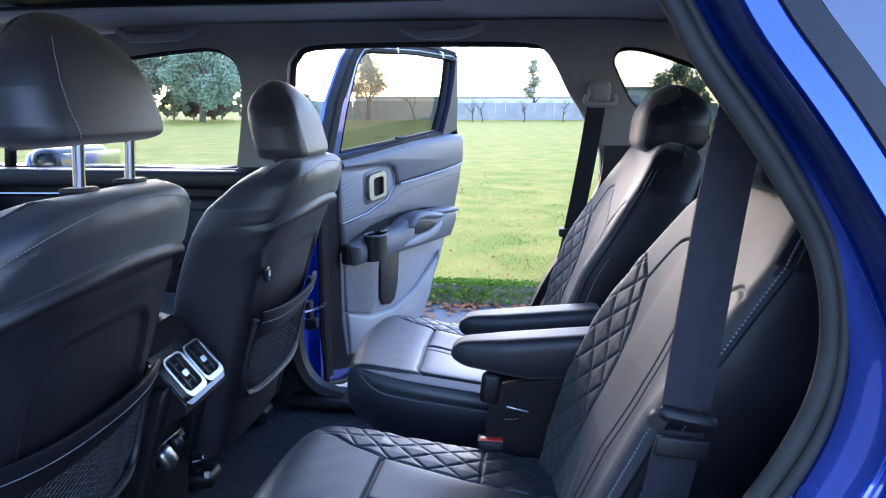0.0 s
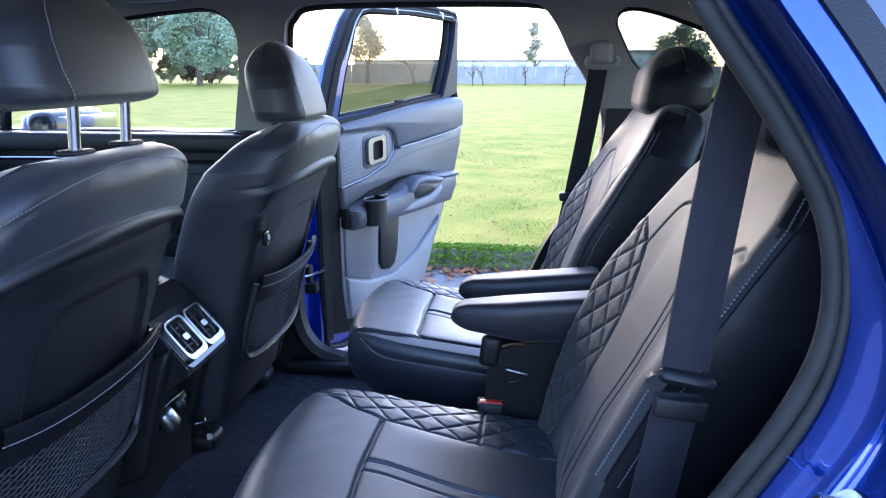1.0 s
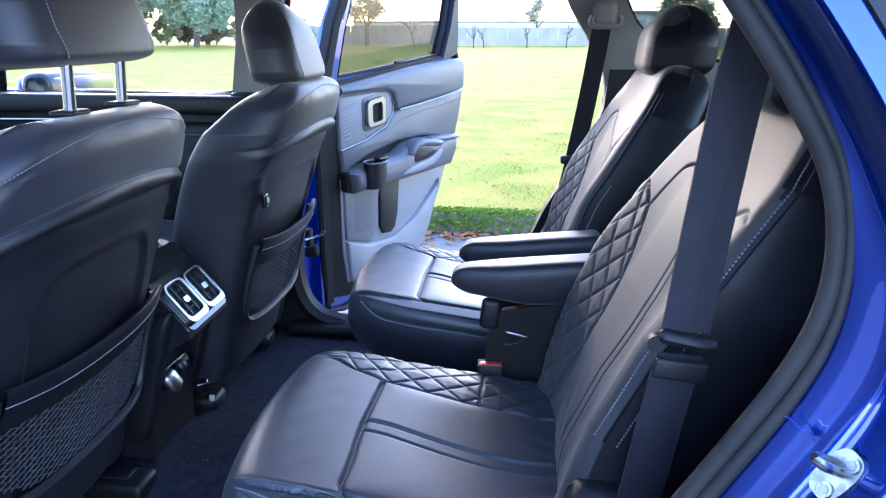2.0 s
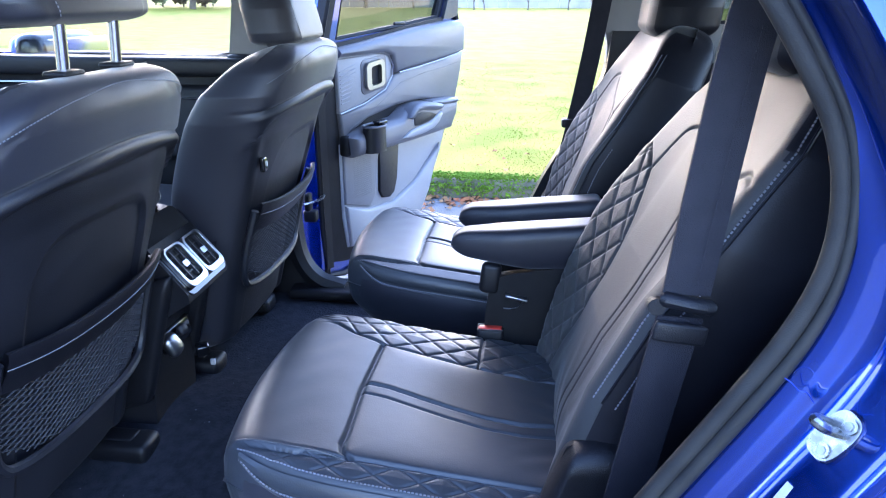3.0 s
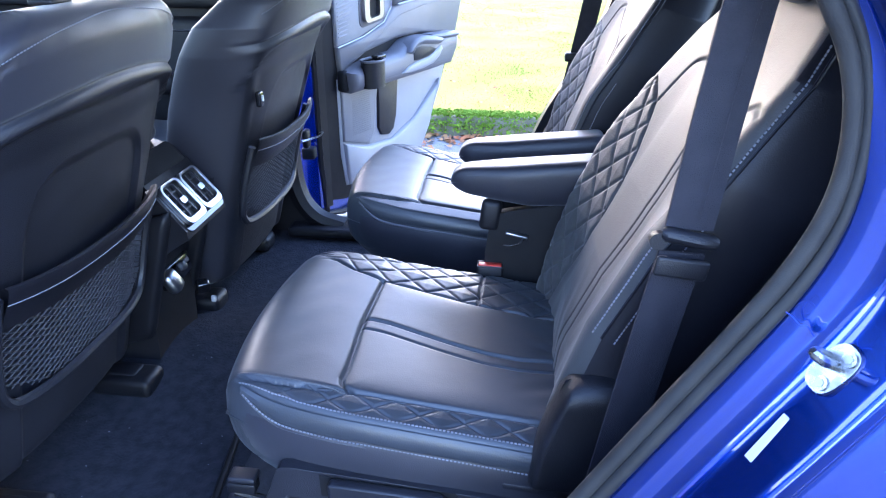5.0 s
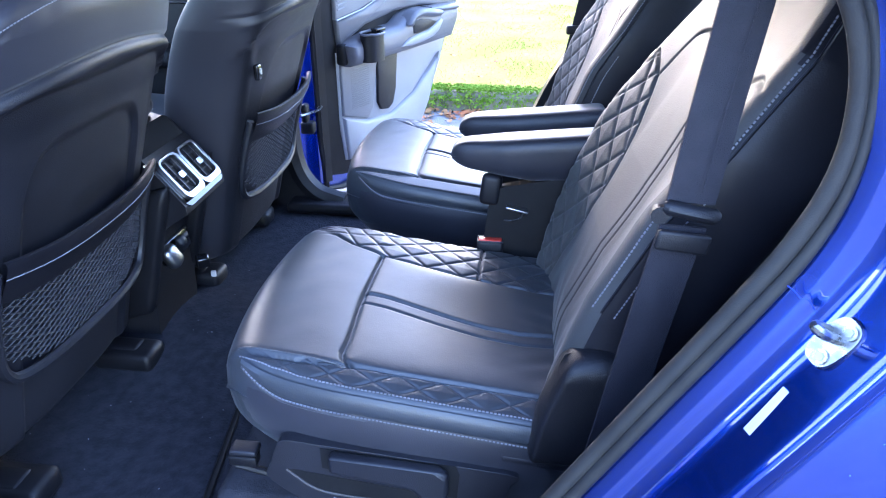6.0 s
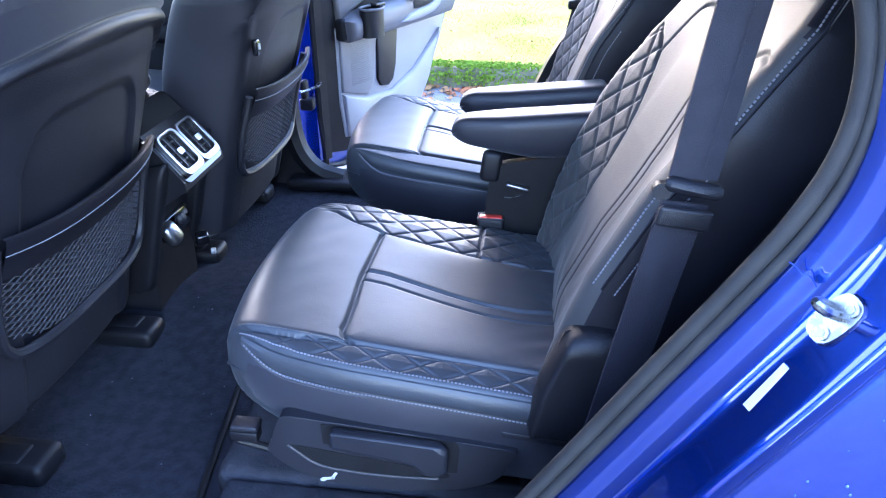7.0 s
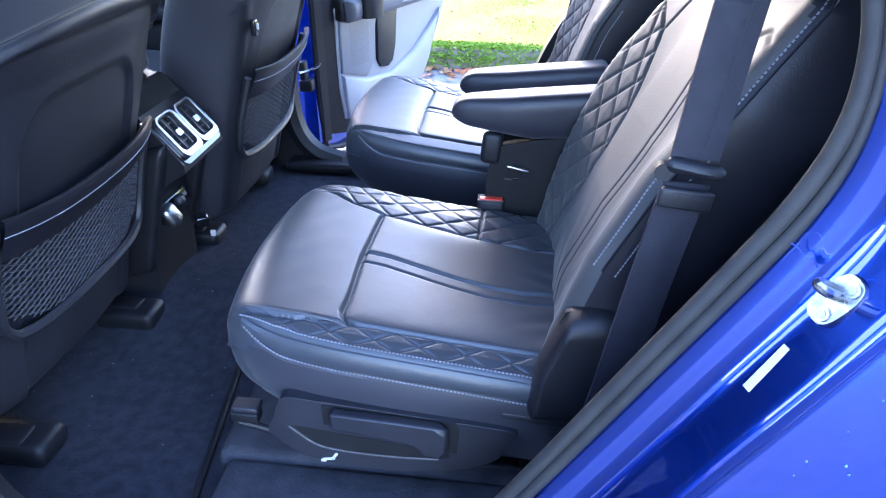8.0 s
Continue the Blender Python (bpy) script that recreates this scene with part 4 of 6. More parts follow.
# raised sweeping ledge and pocket in the lower panel
soft_plate([(0.11, 0.86), (0.33, 0.865), (0.31, 0.80), (0.285, 0.66), (0.25, 0.625), (0.11, 0.665)], 0.020, 0.02, DOOR_MID, "speaker_cover", "mid grey loudspeaker cover", 0.008)
soft_plate([(0.11, 0.66), (0.25, 0.62), (0.40, 0.612), (0.55, 0.66), (0.72, 0.77), (0.745, 0.78), (0.66, 0.60), (0.60, 0.525), (0.50, 0.50), (0.13, 0.50)], 0.024, 0.02, DOOR_GREY, "kick_panel", "grey lower kick panel with a curved ledge", 0.016)
soft_plate([(0.315, 0.84), (0.44, 0.84), (0.425, 0.70), (0.405, 0.648), (0.375, 0.632), (0.33, 0.64), (0.312, 0.67), (0.315, 0.76)], 0.021, 0.02, PLASTIC, "pocket", "dark narrow door pocket", 0.004)
part("trim_strip", tube([dpt(a, 0.036, b) for a, b in [(0.43, 1.094), (0.55, 1.102), (0.75, 1.12), (0.91, 1.14)]], 0.0026, 6), SATIN, door, "thin satin chrome strip")
part("inlay_strip", tube([dpt(a, 0.022, b) for a, b in [(0.10, 1.165), (0.34, 1.17), (0.385, 1.158), (0.41, 1.12), (0.405, 1.085), (0.36, 1.04), (0.24, 1.005), (0.10, 0.985)]], 0.0022, 6), SATIN, door, "thin satin chrome strip")
part("stitching", stitches([dpt(a, 0.027, b) for a, b in [(0.14, 0.93), (0.25, 0.965), (0.35, 1.01), (0.45, 1.055), (0.60, 1.075), (0.75, 1.085), (0.90, 1.10)]], up=(0, -1, 0)), THREAD, door)
for k_ in range(9):
    z_ = 1.13 - k_ * 0.013
    part("rib", tube([dpt(0.11, 0.019, z_ - 0.01), dpt(0.20 - 0.006 * k_, 0.019, z_ + 0.012 - 0.002 * k_)], 0.0022, 4), DOOR_GREY, door)
def bent(a0, b0, a1, b1, r):
    """Rounded upright rectangle in door coordinates."""
    out = []
    for ca, cb, t0 in ((a1 - r, b1 - r, 0), (a0 + r, b1 - r, 90), (a0 + r, b0 + r, 180), (a1 - r, b0 + r, 270)):
        for k in range(5):
            t = radians(t0 + 22.5 * k)
            out.append((ca + r * math.cos(t), cb + r * math.sin(t) + 0.12 * (ca - a0)))
    return out


soft_plate(bent(0.222, 1.030, 0.372, 1.148, 0.022), 0.0205, 0.004, DOOR_SOFT, "handle_bezel", "dark grey handle surround", 0.002)
part("door_handle", dplate(bent(0.236, 1.046, 0.342, 1.138, 0.020), [bent(0.262, 1.060, 0.322, 1.126, 0.012)], 0.018, 0.036), SATIN, door, "satin chrome inner door handle")
part("handle_recess", dplate(bent(0.250, 1.052, 0.335, 1.132, 0.012), [], 0.0206, 0.0225), RUBBER, door, "dark recess behind the handle")
# armrest with cup pocket
soft_plate([(0.11, 0.905), (0.14, 0.915), (0.26, 0.928), (0.40, 0.935), (0.46, 0.965), (0.54, 0.975), (0.70, 0.962), (0.785, 0.960), (0.808, 0.945), (0.802, 0.90), (0.755, 0.842), (0.60, 0.838), (0.30, 0.835), (0.12, 0.835)], 0.075, 0.09, DOOR_SOFT, "armrest", "padded dark grey door armrest", 0.026)
soft_plate([(0.465, 0.938), (0.52, 0.942), (0.585, 0.932), (0.622, 0.920), (0.600, 0.906), (0.560, 0.898), (0.500, 0.893), (0.468, 0.896)], 0.078, 0.012, PLASTIC, "pull_cup", "dark pull cup in the armrest", 0.003)
soft_plate([(0.425, 0.930), (0.445, 0.958), (0.475, 0.974), (0.52, 0.979), (0.60, 0.970), (0.665, 0.956), (0.672, 0.944), (0.645, 0.934), (0.60, 0.938), (0.53, 0.948), (0.480, 0.944), (0.455, 0.922)], 0.090, 0.05, DOOR_SOFT, "pull_handle", "padded grab bar of the armrest", 0.014)
soft_plate([(0.385, 0.862), (0.44, 0.884), (0.50, 0.890), (0.57, 0.895), (0.625, 0.915), (0.655, 0.928), (0.668, 0.915), (0.640, 0.886), (0.60, 0.868), (0.53, 0.858), (0.45, 0.855)], 0.082, 0.02, DOOR_GREY, "armrest_trim", "grey plastic lip below the pull cup", 0.007)
soft_plate([(0.60, 0.972), (0.70, 0.968), (0.785, 0.966), (0.806, 0.950), (0.78, 0.944), (0.69, 0.948), (0.625, 0.956)], 0.079, 0.06, DOOR_SOFT, "armrest_pad", "padded dark grey rear end of the armrest", 0.010)
cup = [dpt(0.215 + 0.05 * math.cos(t), 0.075 + 0.035 * math.sin(t), 0) for t in np.linspace(0, 6.283, 20, endpoint=False)]
cup_rows = [[(x, y, z) for x, y, _ in cup + cup[:1]] for z in (0.845, 0.852, 0.925, 0.934)]
part("cup_holder", grid(cup_rows), PLASTIC, door, "dark cup holder in the door armrest")
part("cup_rim", tube([(x, y, 0.935) for x, y, _ in cup], 0.004, 8, closed=True), DOOR_SOFT, door)
part("window_switch", rbox((0.05, 0.03, 0.014), dpt(0.27, 0.06, 0.937), 0.004, (0, 0, 65)), GLOSS_BLACK, door, "black window switch")
part("badge", rbox((0.028, 0.003, 0.011), dpt(0.30, 0.0215, 0.835), 0.001, (0, 0, 65)), CHROME, door, "small silver badge plate")
part("speaker_dots", join(*[rbox((0.10, 0.002, 0.0015), dpt(0.21, 0.0205, z), 0, (0, 0, 65)) for z in np.linspace(0.68, 0.85, 24)]), DOOR_SOFT, door)
# hinges and check strap on the pillar
part("check_strap", tube([(-0.70, 0.80, 0.72), (-0.66, 0.87, 0.72), dpt(0.06, -0.03, 0.72)], 0.008, 6, flat=0.5), STEEL, door, "steel door check strap")
part("strap_boot", rbox((0.02, 0.04, 0.06), (-0.693, 0.835, 0.72), 0.008), RUBBER, door, "black rubber grommet")
for z_ in (0.66, 0.98):
    part("hinge", rbox((0.045, 0.04, 0.040), (-0.70, 0.875, z_), 0.008), RUBBER, door, "dark door hinge")

# the near rear door, swung open towards the front
def near_plate(out, holes, h0, h1):
    c2, s2 = math.cos(radians(70)), math.sin(radians(70))

    def place(a, b, d):
        h = h0 + (h1 - h0) * d
        return DH.x + c2 * a + s2 * h, -(DH.y + s2 * a - c2 * h), b

    return plate(out, holes, place, 1)


near_door = part("door", near_plate(DOOR_OUT, [DOOR_WIN], -0.11, -0.015), PAINT, car, "blue rear door swung open")
part("inner_panel", near_plate([(0.03, 0.45), (0.03, 1.0), (0.08, 1.20), (0.80, 1.255), (0.905, 1.24), (0.89, 1.08), (0.83, 0.90), (0.645, 0.58), (0.50, 0.455)], [], -0.014, 0.03), DOOR_SOFT, near_door, "dark grey inner door panel")
part("window_pane", near_plate(DOOR_WIN, [], -0.065, -0.060), TINTED, near_door, "tinted privacy glass").visible_shadow = False

# ---- grab handles ----
for x0_, x1_, lab in ((-1.13, -0.90, "grey fold-down grab handle under the headliner"), (-0.33, -0.115, "grey fold-down grab handle above the open door")):
    gh = thing("grab_handle", ((x0_ + x1_) / 2, 0.60, 1.585), lab, "grab handle", "ceiling grab handles")
    part("grip", tube(smooth_line([(x0_, 0.606, 1.586), (x0_ + 0.03, 0.58, 1.570), (x0_ + 0.06, 0.566, 1.562), (x1_ - 0.06, 0.566, 1.564), (x1_ - 0.03, 0.58, 1.573), (x1_, 0.606, 1.588)], 5), 0.014, 8, flat=0.9), DOOR_GREY, gh)
    for x_ in (x0_, x1_):
        part("mount", rbox((0.045, 0.03, 0.024), (x_, 0.615, 1.592), 0.008), DOOR_GREY, gh)

# ---- far front door trim, mirror ----
fdoor = thing("front_door_trim", (-1.25, 0.70, 0.46), "black inner trim of the closed front door", "door trim")
part("panel", rbox((1.05, 0.05, 0.62), (-1.36, 0.70, 0.80), 0.02), PLASTIC, fdoor)
part("upper_ledge", rbox((1.12, 0.08, 0.055), (-1.36, 0.70, 1.163), 0.016), PLASTIC, fdoor, "black soft window ledge")
part("trim_strip", tube([(-1.85, 0.655, 1.112), (-1.30, 0.66, 1.118), (-1.02, 0.672, 1.075), (-0.87, 0.672, 1.072)], 0.004, 6), CHROME, fdoor, "thin satin chrome strip")
part("armrest", rbox((0.62, 0.10, 0.06), (-1.30, 0.655, 0.93), 0.02), PLASTIC, fdoor)
part("pillar_cover", rbox((0.17, 0.05, 0.34), (-0.775, 0.70, 1.03), 0.015), PLASTIC, car, "black lower pillar cover")

mirror = thing("wing_mirror", (-1.58, 1.0, 1.12), "blue wing mirror outside the front window", "mirror")
part("housing", rbox((0.10, 0.33, 0.16), (-1.555, 0.945, 1.165), 0.040, seg=4), GLOSS_BLACK, mirror, "black mirror housing")
part("cap", rbox((0.09, 0.31, 0.13), (-1.59, 0.945, 1.175), 0.045, seg=4), PAINT, mirror, "blue painted mirror cap")
part("mirror_glass", rbox((0.006, 0.285, 0.125), (-1.495, 0.94, 1.163), 0.002, (0, 5, -13)), CHROME, mirror, "mirror glass")
part("window_divider", rbox((0.03, 0.03, 0.16), (-1.62, 0.745, 1.26), 0.01, (0, 8, 0)), GLOSS_BLACK, fdoor, "black window divider post")
part("stalk", rbox((0.07, 0.14, 0.045), (-1.61, 0.86, 1.12), 0.015), PLASTIC, mirror)

# ---- captain chairs ----
BACK_Z = [0.62, 0.72, 0.80, 0.90, 1.0, 1.14, 1.25, 1.34]
BACK_X = [0.025, 0.042, 0.058, 0.088, 0.132, 0.207, 0.268, 0.318]


def cush_z(x):
    return 0.800 - 0.125 * (x + 0.33)


def captain_chair(yc, s, label, upright=0.0):
    """s: +1 with the door side towards +y. q runs from the chair's middle towards the door."""
    chair = thing("captain_chair", (-0.15, yc, 0.45), label, "car seat", "second-row captain chairs")
    L = 0.475
    X0 = 0.095  # rear end of the cushion
    f = -1  # the seam pattern is the same on both chairs, not mirrored

    def half(t):
        a = max(0.0, (t - (L - 0.20)) / 0.20)
        return 0.238 - 0.035 * a ** 2.6

    def place(q, t, h):
        bow = 0.030 * (1 - (q / 0.24) ** 2) * np.clip(t / L, 0, 1) ** 2
        x = X0 - t - bow
        return x, yc + f * q, 0.800 - 0.125 * (x + 0.33) - 0.066 + h

    seam_front = [(-0.124, 0.314), (-0.044, 0.314), (0.026, 0.316), (0.093, 0.314), (0.137, 0.315), (0.166, 0.318), (0.180, 0.314), (0.190, 0.302)]
    IT, IQ = [-0.02, 0.054, 0.12, 0.168, 0.255, 0.312, 0.37, 0.405, 0.45], [-0.085, -0.089, -0.095, -0.099, -0.114, -0.124, -0.143, -0.166, -0.20]
    seam_in = [(c, d) for d, c in zip(IT, IQ)]
    seam_out = [(0.187, -0.02), (0.190, 0.20), (0.190, 0.30), (0.196, 0.37), (0.197, 0.44)]
    ST, SA = [0.0, 0.035, 0.08, 0.13, 0.18, 0.235, 0.278, 0.32], [0.038, 0.040, 0.045, 0.041, 0.030, 0.017, 0.007, 0.003]

    def top(q, t):
        h = groove(line_dist(q, t, seam_front), 0.0060, 0.0032) + groove(line_dist(q, t, seam_in), 0.0048, 0.0030) + groove(line_dist(q, t, seam_out), 0.0036, 0.0030)
        lim_in = np.interp(t, IT, IQ)
        mid = (q > lim_in) & (q < 0.189) & (t < 0.315)
        rim = np.minimum(np.minimum(q - lim_in, 0.189 - q), 0.315 - t)
        run = np.interp(t, ST, SA)
        strip = np.where(mid, groove(np.abs(q - run), 0.0042, 0.0030) + groove(np.abs(q - run - 0.029), 0.0042, 0.0030) - 0.0015 * (np.abs(q - run - 0.0145) < 0.0145), 0)
        quilt = np.where((q < lim_in - 0.003) & (t < 0.455) & (t > 0.02), diamonds(q - lim_in, t, 0.052, 0.060, 0.0019), 0) + np.where((q > 0.191) & (t < 0.445) & (s < 0), diamonds(q - 0.19, t, 0.036, 0.060, 0.0021) * np.clip((0.445 - t) / 0.08, 0.2, 1) * np.clip((0.224 - q) / 0.006, 0, 1), 0)
        pad = np.where(mid, 0.0035 * (1 - np.exp(-np.clip(rim, 0, 1) / 0.010)), 0)
        front_pad = np.where((t > 0.316) & (q < 0.196), 0.0035 * (1 - np.exp(-np.clip(t - 0.316, 0, 1) / 0.012)), 0)
        cross = np.where(q < lim_in, groove(np.abs(t - 0.152), 0.005, 0.0024), 0)
        slope = -0.010 * np.clip((q - 0.185) / 0.05, 0, 1) - 0.010 * np.clip((-q - 0.17) / 0.06, 0, 1)
        wrinkle = 0.0010 * np.sin(t * 60 + 7 * np.sin(q * 25)) * np.clip((0.10 - t) / 0.08, 0, 1) + 0.00025 * np.sin(q * 90 + 3 * np.sin(t * 40)) * np.exp(-((t - 0.40) / 0.05) ** 2)
        sag = -0.006 * np.exp(-((q - 0.02) / 0.11) ** 2 - ((t - 0.17) / 0.12) ** 2)
        return h + strip + quilt + pad + front_pad + cross + slope + wrinkle + sag

    geo, on = pillow(L, half, place, lambda q, t: 0.132 + 0 * q, 0.016, 0.02, 0.07, detail=top, nq=340 if s < 0 else 200, ns=340 if s < 0 else 200, box=3.0)
    cushion = part("cushion", geo, LEATHER, chair, "black leather cushion with quilted edges", sharp=80)
    tt = np.linspace(0.03, L - 0.022, 70)
    hw = np.array([half(t) for t in tt])
    part("stitching", stitches(on(hw - 0.012, tt, 0.0006), size=0.0008), THREAD, cushion, "pale contrast stitching")
    part("piping", tube(on(0.190 + 0 * tt, tt, -0.0004), 0.0016, 6), LEATHER, cushion, "raised leather welt along the quilted strip")

    def boxing(z, out):
        return [(X0 - t - 0.030 * (1 - (half(t) / 0.24) ** 2) * (t / L) ** 2, yc + f * (half(t) + out), cush_z(X0 - t) + z * (1 - 0.72 * max(0.0, (t - 0.385) / 0.06) ** 2)) for t in np.linspace(0.045, L - 0.03, 60)]

    part("boxing_band", grid([boxing(-0.013, -0.003), boxing(-0.020, 0.0022), boxing(-0.033, 0.0034), boxing(-0.039, 0.0020), boxing(-0.0405, -0.001)]), LEATHER, cushion, "smooth leather boxing band")
    part("stitching", stitches(boxing(-0.0445, 0.0012), size=0.0008, up=(0, -1, 0)), THREAD, cushion, "pale contrast stitching")
    part("piping", tube(boxing(-0.0485, 0.0), 0.0024, 6), LEATHER_BACK, cushion)
    # leather skirt below the cushion, round the front
    rows = []
    for z0, out in ((-0.042, 0.0), (-0.048, 0.0025), (-0.075, 0.004), (-0.105, 0.002), (-0.135, -0.004), (-0.16, -0.014)):
        row = []
        for q, t in [(0.238, 0.03), (0.238, 0.15), (0.238, 0.27), (0.232, 0.36), (0.218, 0.43), (0.19, 0.468), (0.14, 0.49), (0.0, 0.502), (-0.14, 0.49), (-0.19, 0.468), (-0.218, 0.43), (-0.232, 0.36), (-0.238, 0.27), (-0.238, 0.15), (-0.238, 0.03)]:
            k = out / 0.24
            row.append((X0 - t * (1 + k), yc + s * q * (1 + k), cush_z(X0 - t) + z0))
        rows.append([tuple(p) for p in smooth_line(row, 4)])
    part("skirt", grid(rows), LEATHER_BACK, chair, "black leather cushion skirt")

    # backrest
    H = 0.66
    z0b = 0.64

    def bhalf(t):
        return float(np.interp(t, [0, 0.12, 0.34, 0.46, 0.56, 0.62, 0.66], [0.225, 0.232, 0.245, 0.245, 0.225, 0.185, 0.150]))

    def bplace(q, t, h):
        z = z0b + t
        return np.interp(z, BACK_Z, BACK_X) - upright * np.clip((z - 0.85) / 0.45, 0, 1.2) + 0.082 - h * 0.93 + 0.0 * q, yc + s * q, z + 0.0 * q + h * 0.30

    # seams in (away from the near door, up the back)
    top_in = [(0.152, 0.450), (0.142, 0.487), (0.128, 0.516), (0.104, 0.526), (0.076, 0.527), (0.051, 0.512), (0.012, 0.490), (-0.018, 0.478), (-0.040, 0.462)]
    top_out = [(-0.066, 0.462), (-0.085, 0.478), (-0.112, 0.490), (-0.151, 0.512), (-0.176, 0.523), (-0.196, 0.521), (-0.204, 0.518)]
    LT, LQ = [0.0, 0.065, 0.107, 0.167, 0.222, 0.278, 0.329, 0.373, 0.428, 0.452, 0.475], [0.19, 0.166, 0.145, 0.118, 0.096, 0.088, 0.092, 0.103, 0.137, 0.160, 0.205]
    bol = [(p_.x, p_.y) for p_ in smooth_line([(c, d, 0) for d, c in zip(LT, LQ)], 3)]
    top_in = [(p_.x, p_.y) for p_ in smooth_line([(c, d, 0) for c, d in top_in], 4)]
    top_out = [(p_.x, p_.y) for p_ in smooth_line([(c, d, 0) for c, d in top_out], 4)]
    centre = [(-0.038, 0.02), (-0.042, 0.30), (-0.042, 0.465)]
    centre2 = [(-0.066, 0.02), (-0.064, 0.30), (-0.064, 0.465)]

    def bfront(q, t):
        u, a = s * q, np.abs(q)
        lim = np.interp(t, LT, LQ)
        edge = np.interp(t, [0, 0.12, 0.34, 0.46, 0.56, 0.62, 0.66], [0.225, 0.232, 0.245, 0.245, 0.225, 0.185, 0.150]) - a
        h = groove(line_dist(u, t, top_in), 0.0050, 0.0024) + groove(line_dist(u, t, top_out), 0.0036, 0.0034) + groove(line_dist(u, t, bol), 0.005, 0.0026) + groove(line_dist(u, t, centre), 0.0030, 0.0022) + groove(line_dist(u, t, centre2), 0.0024, 0.0022)
        band = (u > lim + 0.003) & (t < 0.472)
        fade = np.clip((edge - 0.004) / 0.02, 0, 1)
        h = h + np.where(band, diamonds(u, t, 0.050, 0.058, 0.0026) * fade, 0)
        h = h * np.clip(fade * 1.8, 0, 1)
        bolster = 0.032 * np.clip((a - 0.085) / 0.12, 0, 1) ** 1.5 * np.clip((0.60 - t) / 0.22, 0, 1)
        lumbar = (0.012 * np.exp(-((t - 0.13) / 0.08) ** 2) - 0.010 * np.exp(-((t - 0.36) / 0.09) ** 2)) * np.exp(-((u + 0.04) / 0.12) ** 2)
        crease = 0.0008 * np.sin(t * 70 + 5 * np.sin(q * 30)) * np.exp(-((t - 0.12) / 0.08) ** 2)
        return h + bolster + lumbar + crease

    geo, bon = pillow(H, bhalf, bplace, lambda q, t: 0.115 + 0 * q, 0.034, 0.03, 0.06, detail=bfront, nq=280 if s < 0 else 200, ns=360 if s < 0 else 240, box=2.6)
    backrest = part("backrest", geo, LEATHER_PERF, chair, "black leather backrest with quilted side bolsters", sharp=80)
    # the side and rear faces get a deeper black than the front
    backrest.data.materials.append(DEEP_BLACK)
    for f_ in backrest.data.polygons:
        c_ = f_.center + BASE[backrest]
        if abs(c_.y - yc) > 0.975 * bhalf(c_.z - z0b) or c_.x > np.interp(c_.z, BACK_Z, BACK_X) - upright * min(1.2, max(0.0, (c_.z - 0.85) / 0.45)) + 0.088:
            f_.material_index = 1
    tb = np.linspace(0.26, 0.60, 60)
    bw = np.array([bhalf(t) for t in tb])
    for k in (-1, 1):
        part("stitching", stitches(bon(k * (bw - np.interp(tb, [0.26, 0.40, 0.46, 0.60], [0.013, 0.013, 0.0085, 0.010])), tb, 0.0006), size=0.0008, up=(-1, 0, 0.4)), THREAD, backrest, "pale contrast stitching")
        part("piping", tube(bon(k * (bw - 0.0065), tb, -0.0008), 0.0020, 6), DEEP_BLACK, backrest)
    tl = np.linspace(0.26, 0.42, 30)
    part("stitching", stitches(bon([q_ * (bhalf(t_) - 0.0025) for t_, q_ in zip(tl, [1 if s < 0 else -1] * 30)], tl, 0.0006), size=0.0008, up=(0, -1, 0.2)), THREAD, backrest, "pale contrast stitching")

    # headrest
    hx, hz = 0.335 - upright * 0.5, 1.352

    def hhalf(t):
        return float(np.interp(t, [0, 0.03, 0.07, 0.105, 0.135, 0.156], [0.104, 0.116, 0.118, 0.108, 0.090, 0.064]))

    def hplace(q, t, h):
        return hx + 0.012 + 0.10 * (t - 0.075) - h + 0.25 * q * q, yc + s * q, hz - 0.082 + t - 4.5 * q * q * np.clip((t - 0.07) / 0.086, 0, 1) ** 2

    head = part("headrest", pillow(0.156, hhalf, hplace, lambda q, t: 0.150 - 0.25 * np.clip(t - 0.09, 0, 1) + 0 * q, 0.060, 0.035, 0.075, detail=None, nq=90, ns=80, box=2.1)[0], LEATHER_PERF, chair, "black leather headrest", sharp=80)
    # deeper black on the headrest's sides and rear, chosen by position
    head.data.materials.append(DEEP_BLACK)
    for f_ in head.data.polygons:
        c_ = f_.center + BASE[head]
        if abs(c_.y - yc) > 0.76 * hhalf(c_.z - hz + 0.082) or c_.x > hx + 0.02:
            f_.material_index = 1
    for q_ in (-0.05, 0.05):
        part("post", tube([(hx, yc + q_, 1.21), (hx, yc + q_, 1.30)], 0.006, 8), CHROME, head, "chrome headrest post")

    # inboard armrest
    ya = yc - s * 0.272

    def aplace(q, t, h):
        u = t / 0.29
        low = np.where(h < 0, np.interp(u, [0, 0.12, 0.5, 0.9, 1], [0.6, 1.1, 2.2, 2.45, 2.45]), 1.0)
        return 0.165 - 0.29 + t + 0 * q, ya + q * (0.62 + 0.38 * np.clip(u * 3, 0, 1)), 0.930 + 0.030 * u + h * low + 0 * q

    arm = part("armrest", pillow(0.29, lambda t: 0.038, aplace, lambda q, t: 0.050 + 0 * q, 0.020, 0.035, 0.02, detail=None, nq=14, ns=40, box=2.3)[0], LEATHER_BACK, chair, "padded black armrest folded down", sharp=80)
    for k in (-1, 1):
        part("seam", tube([(0.165 - 0.29 + t, ya + k * 0.034 * (0.62 + 0.38 * min(1, t * 10)), 0.930 + 0.030 * t / 0.29 + 0.012) for t in np.linspace(0.03, 0.27, 14)], 0.0022, 5), LEATHER_BACK, arm)
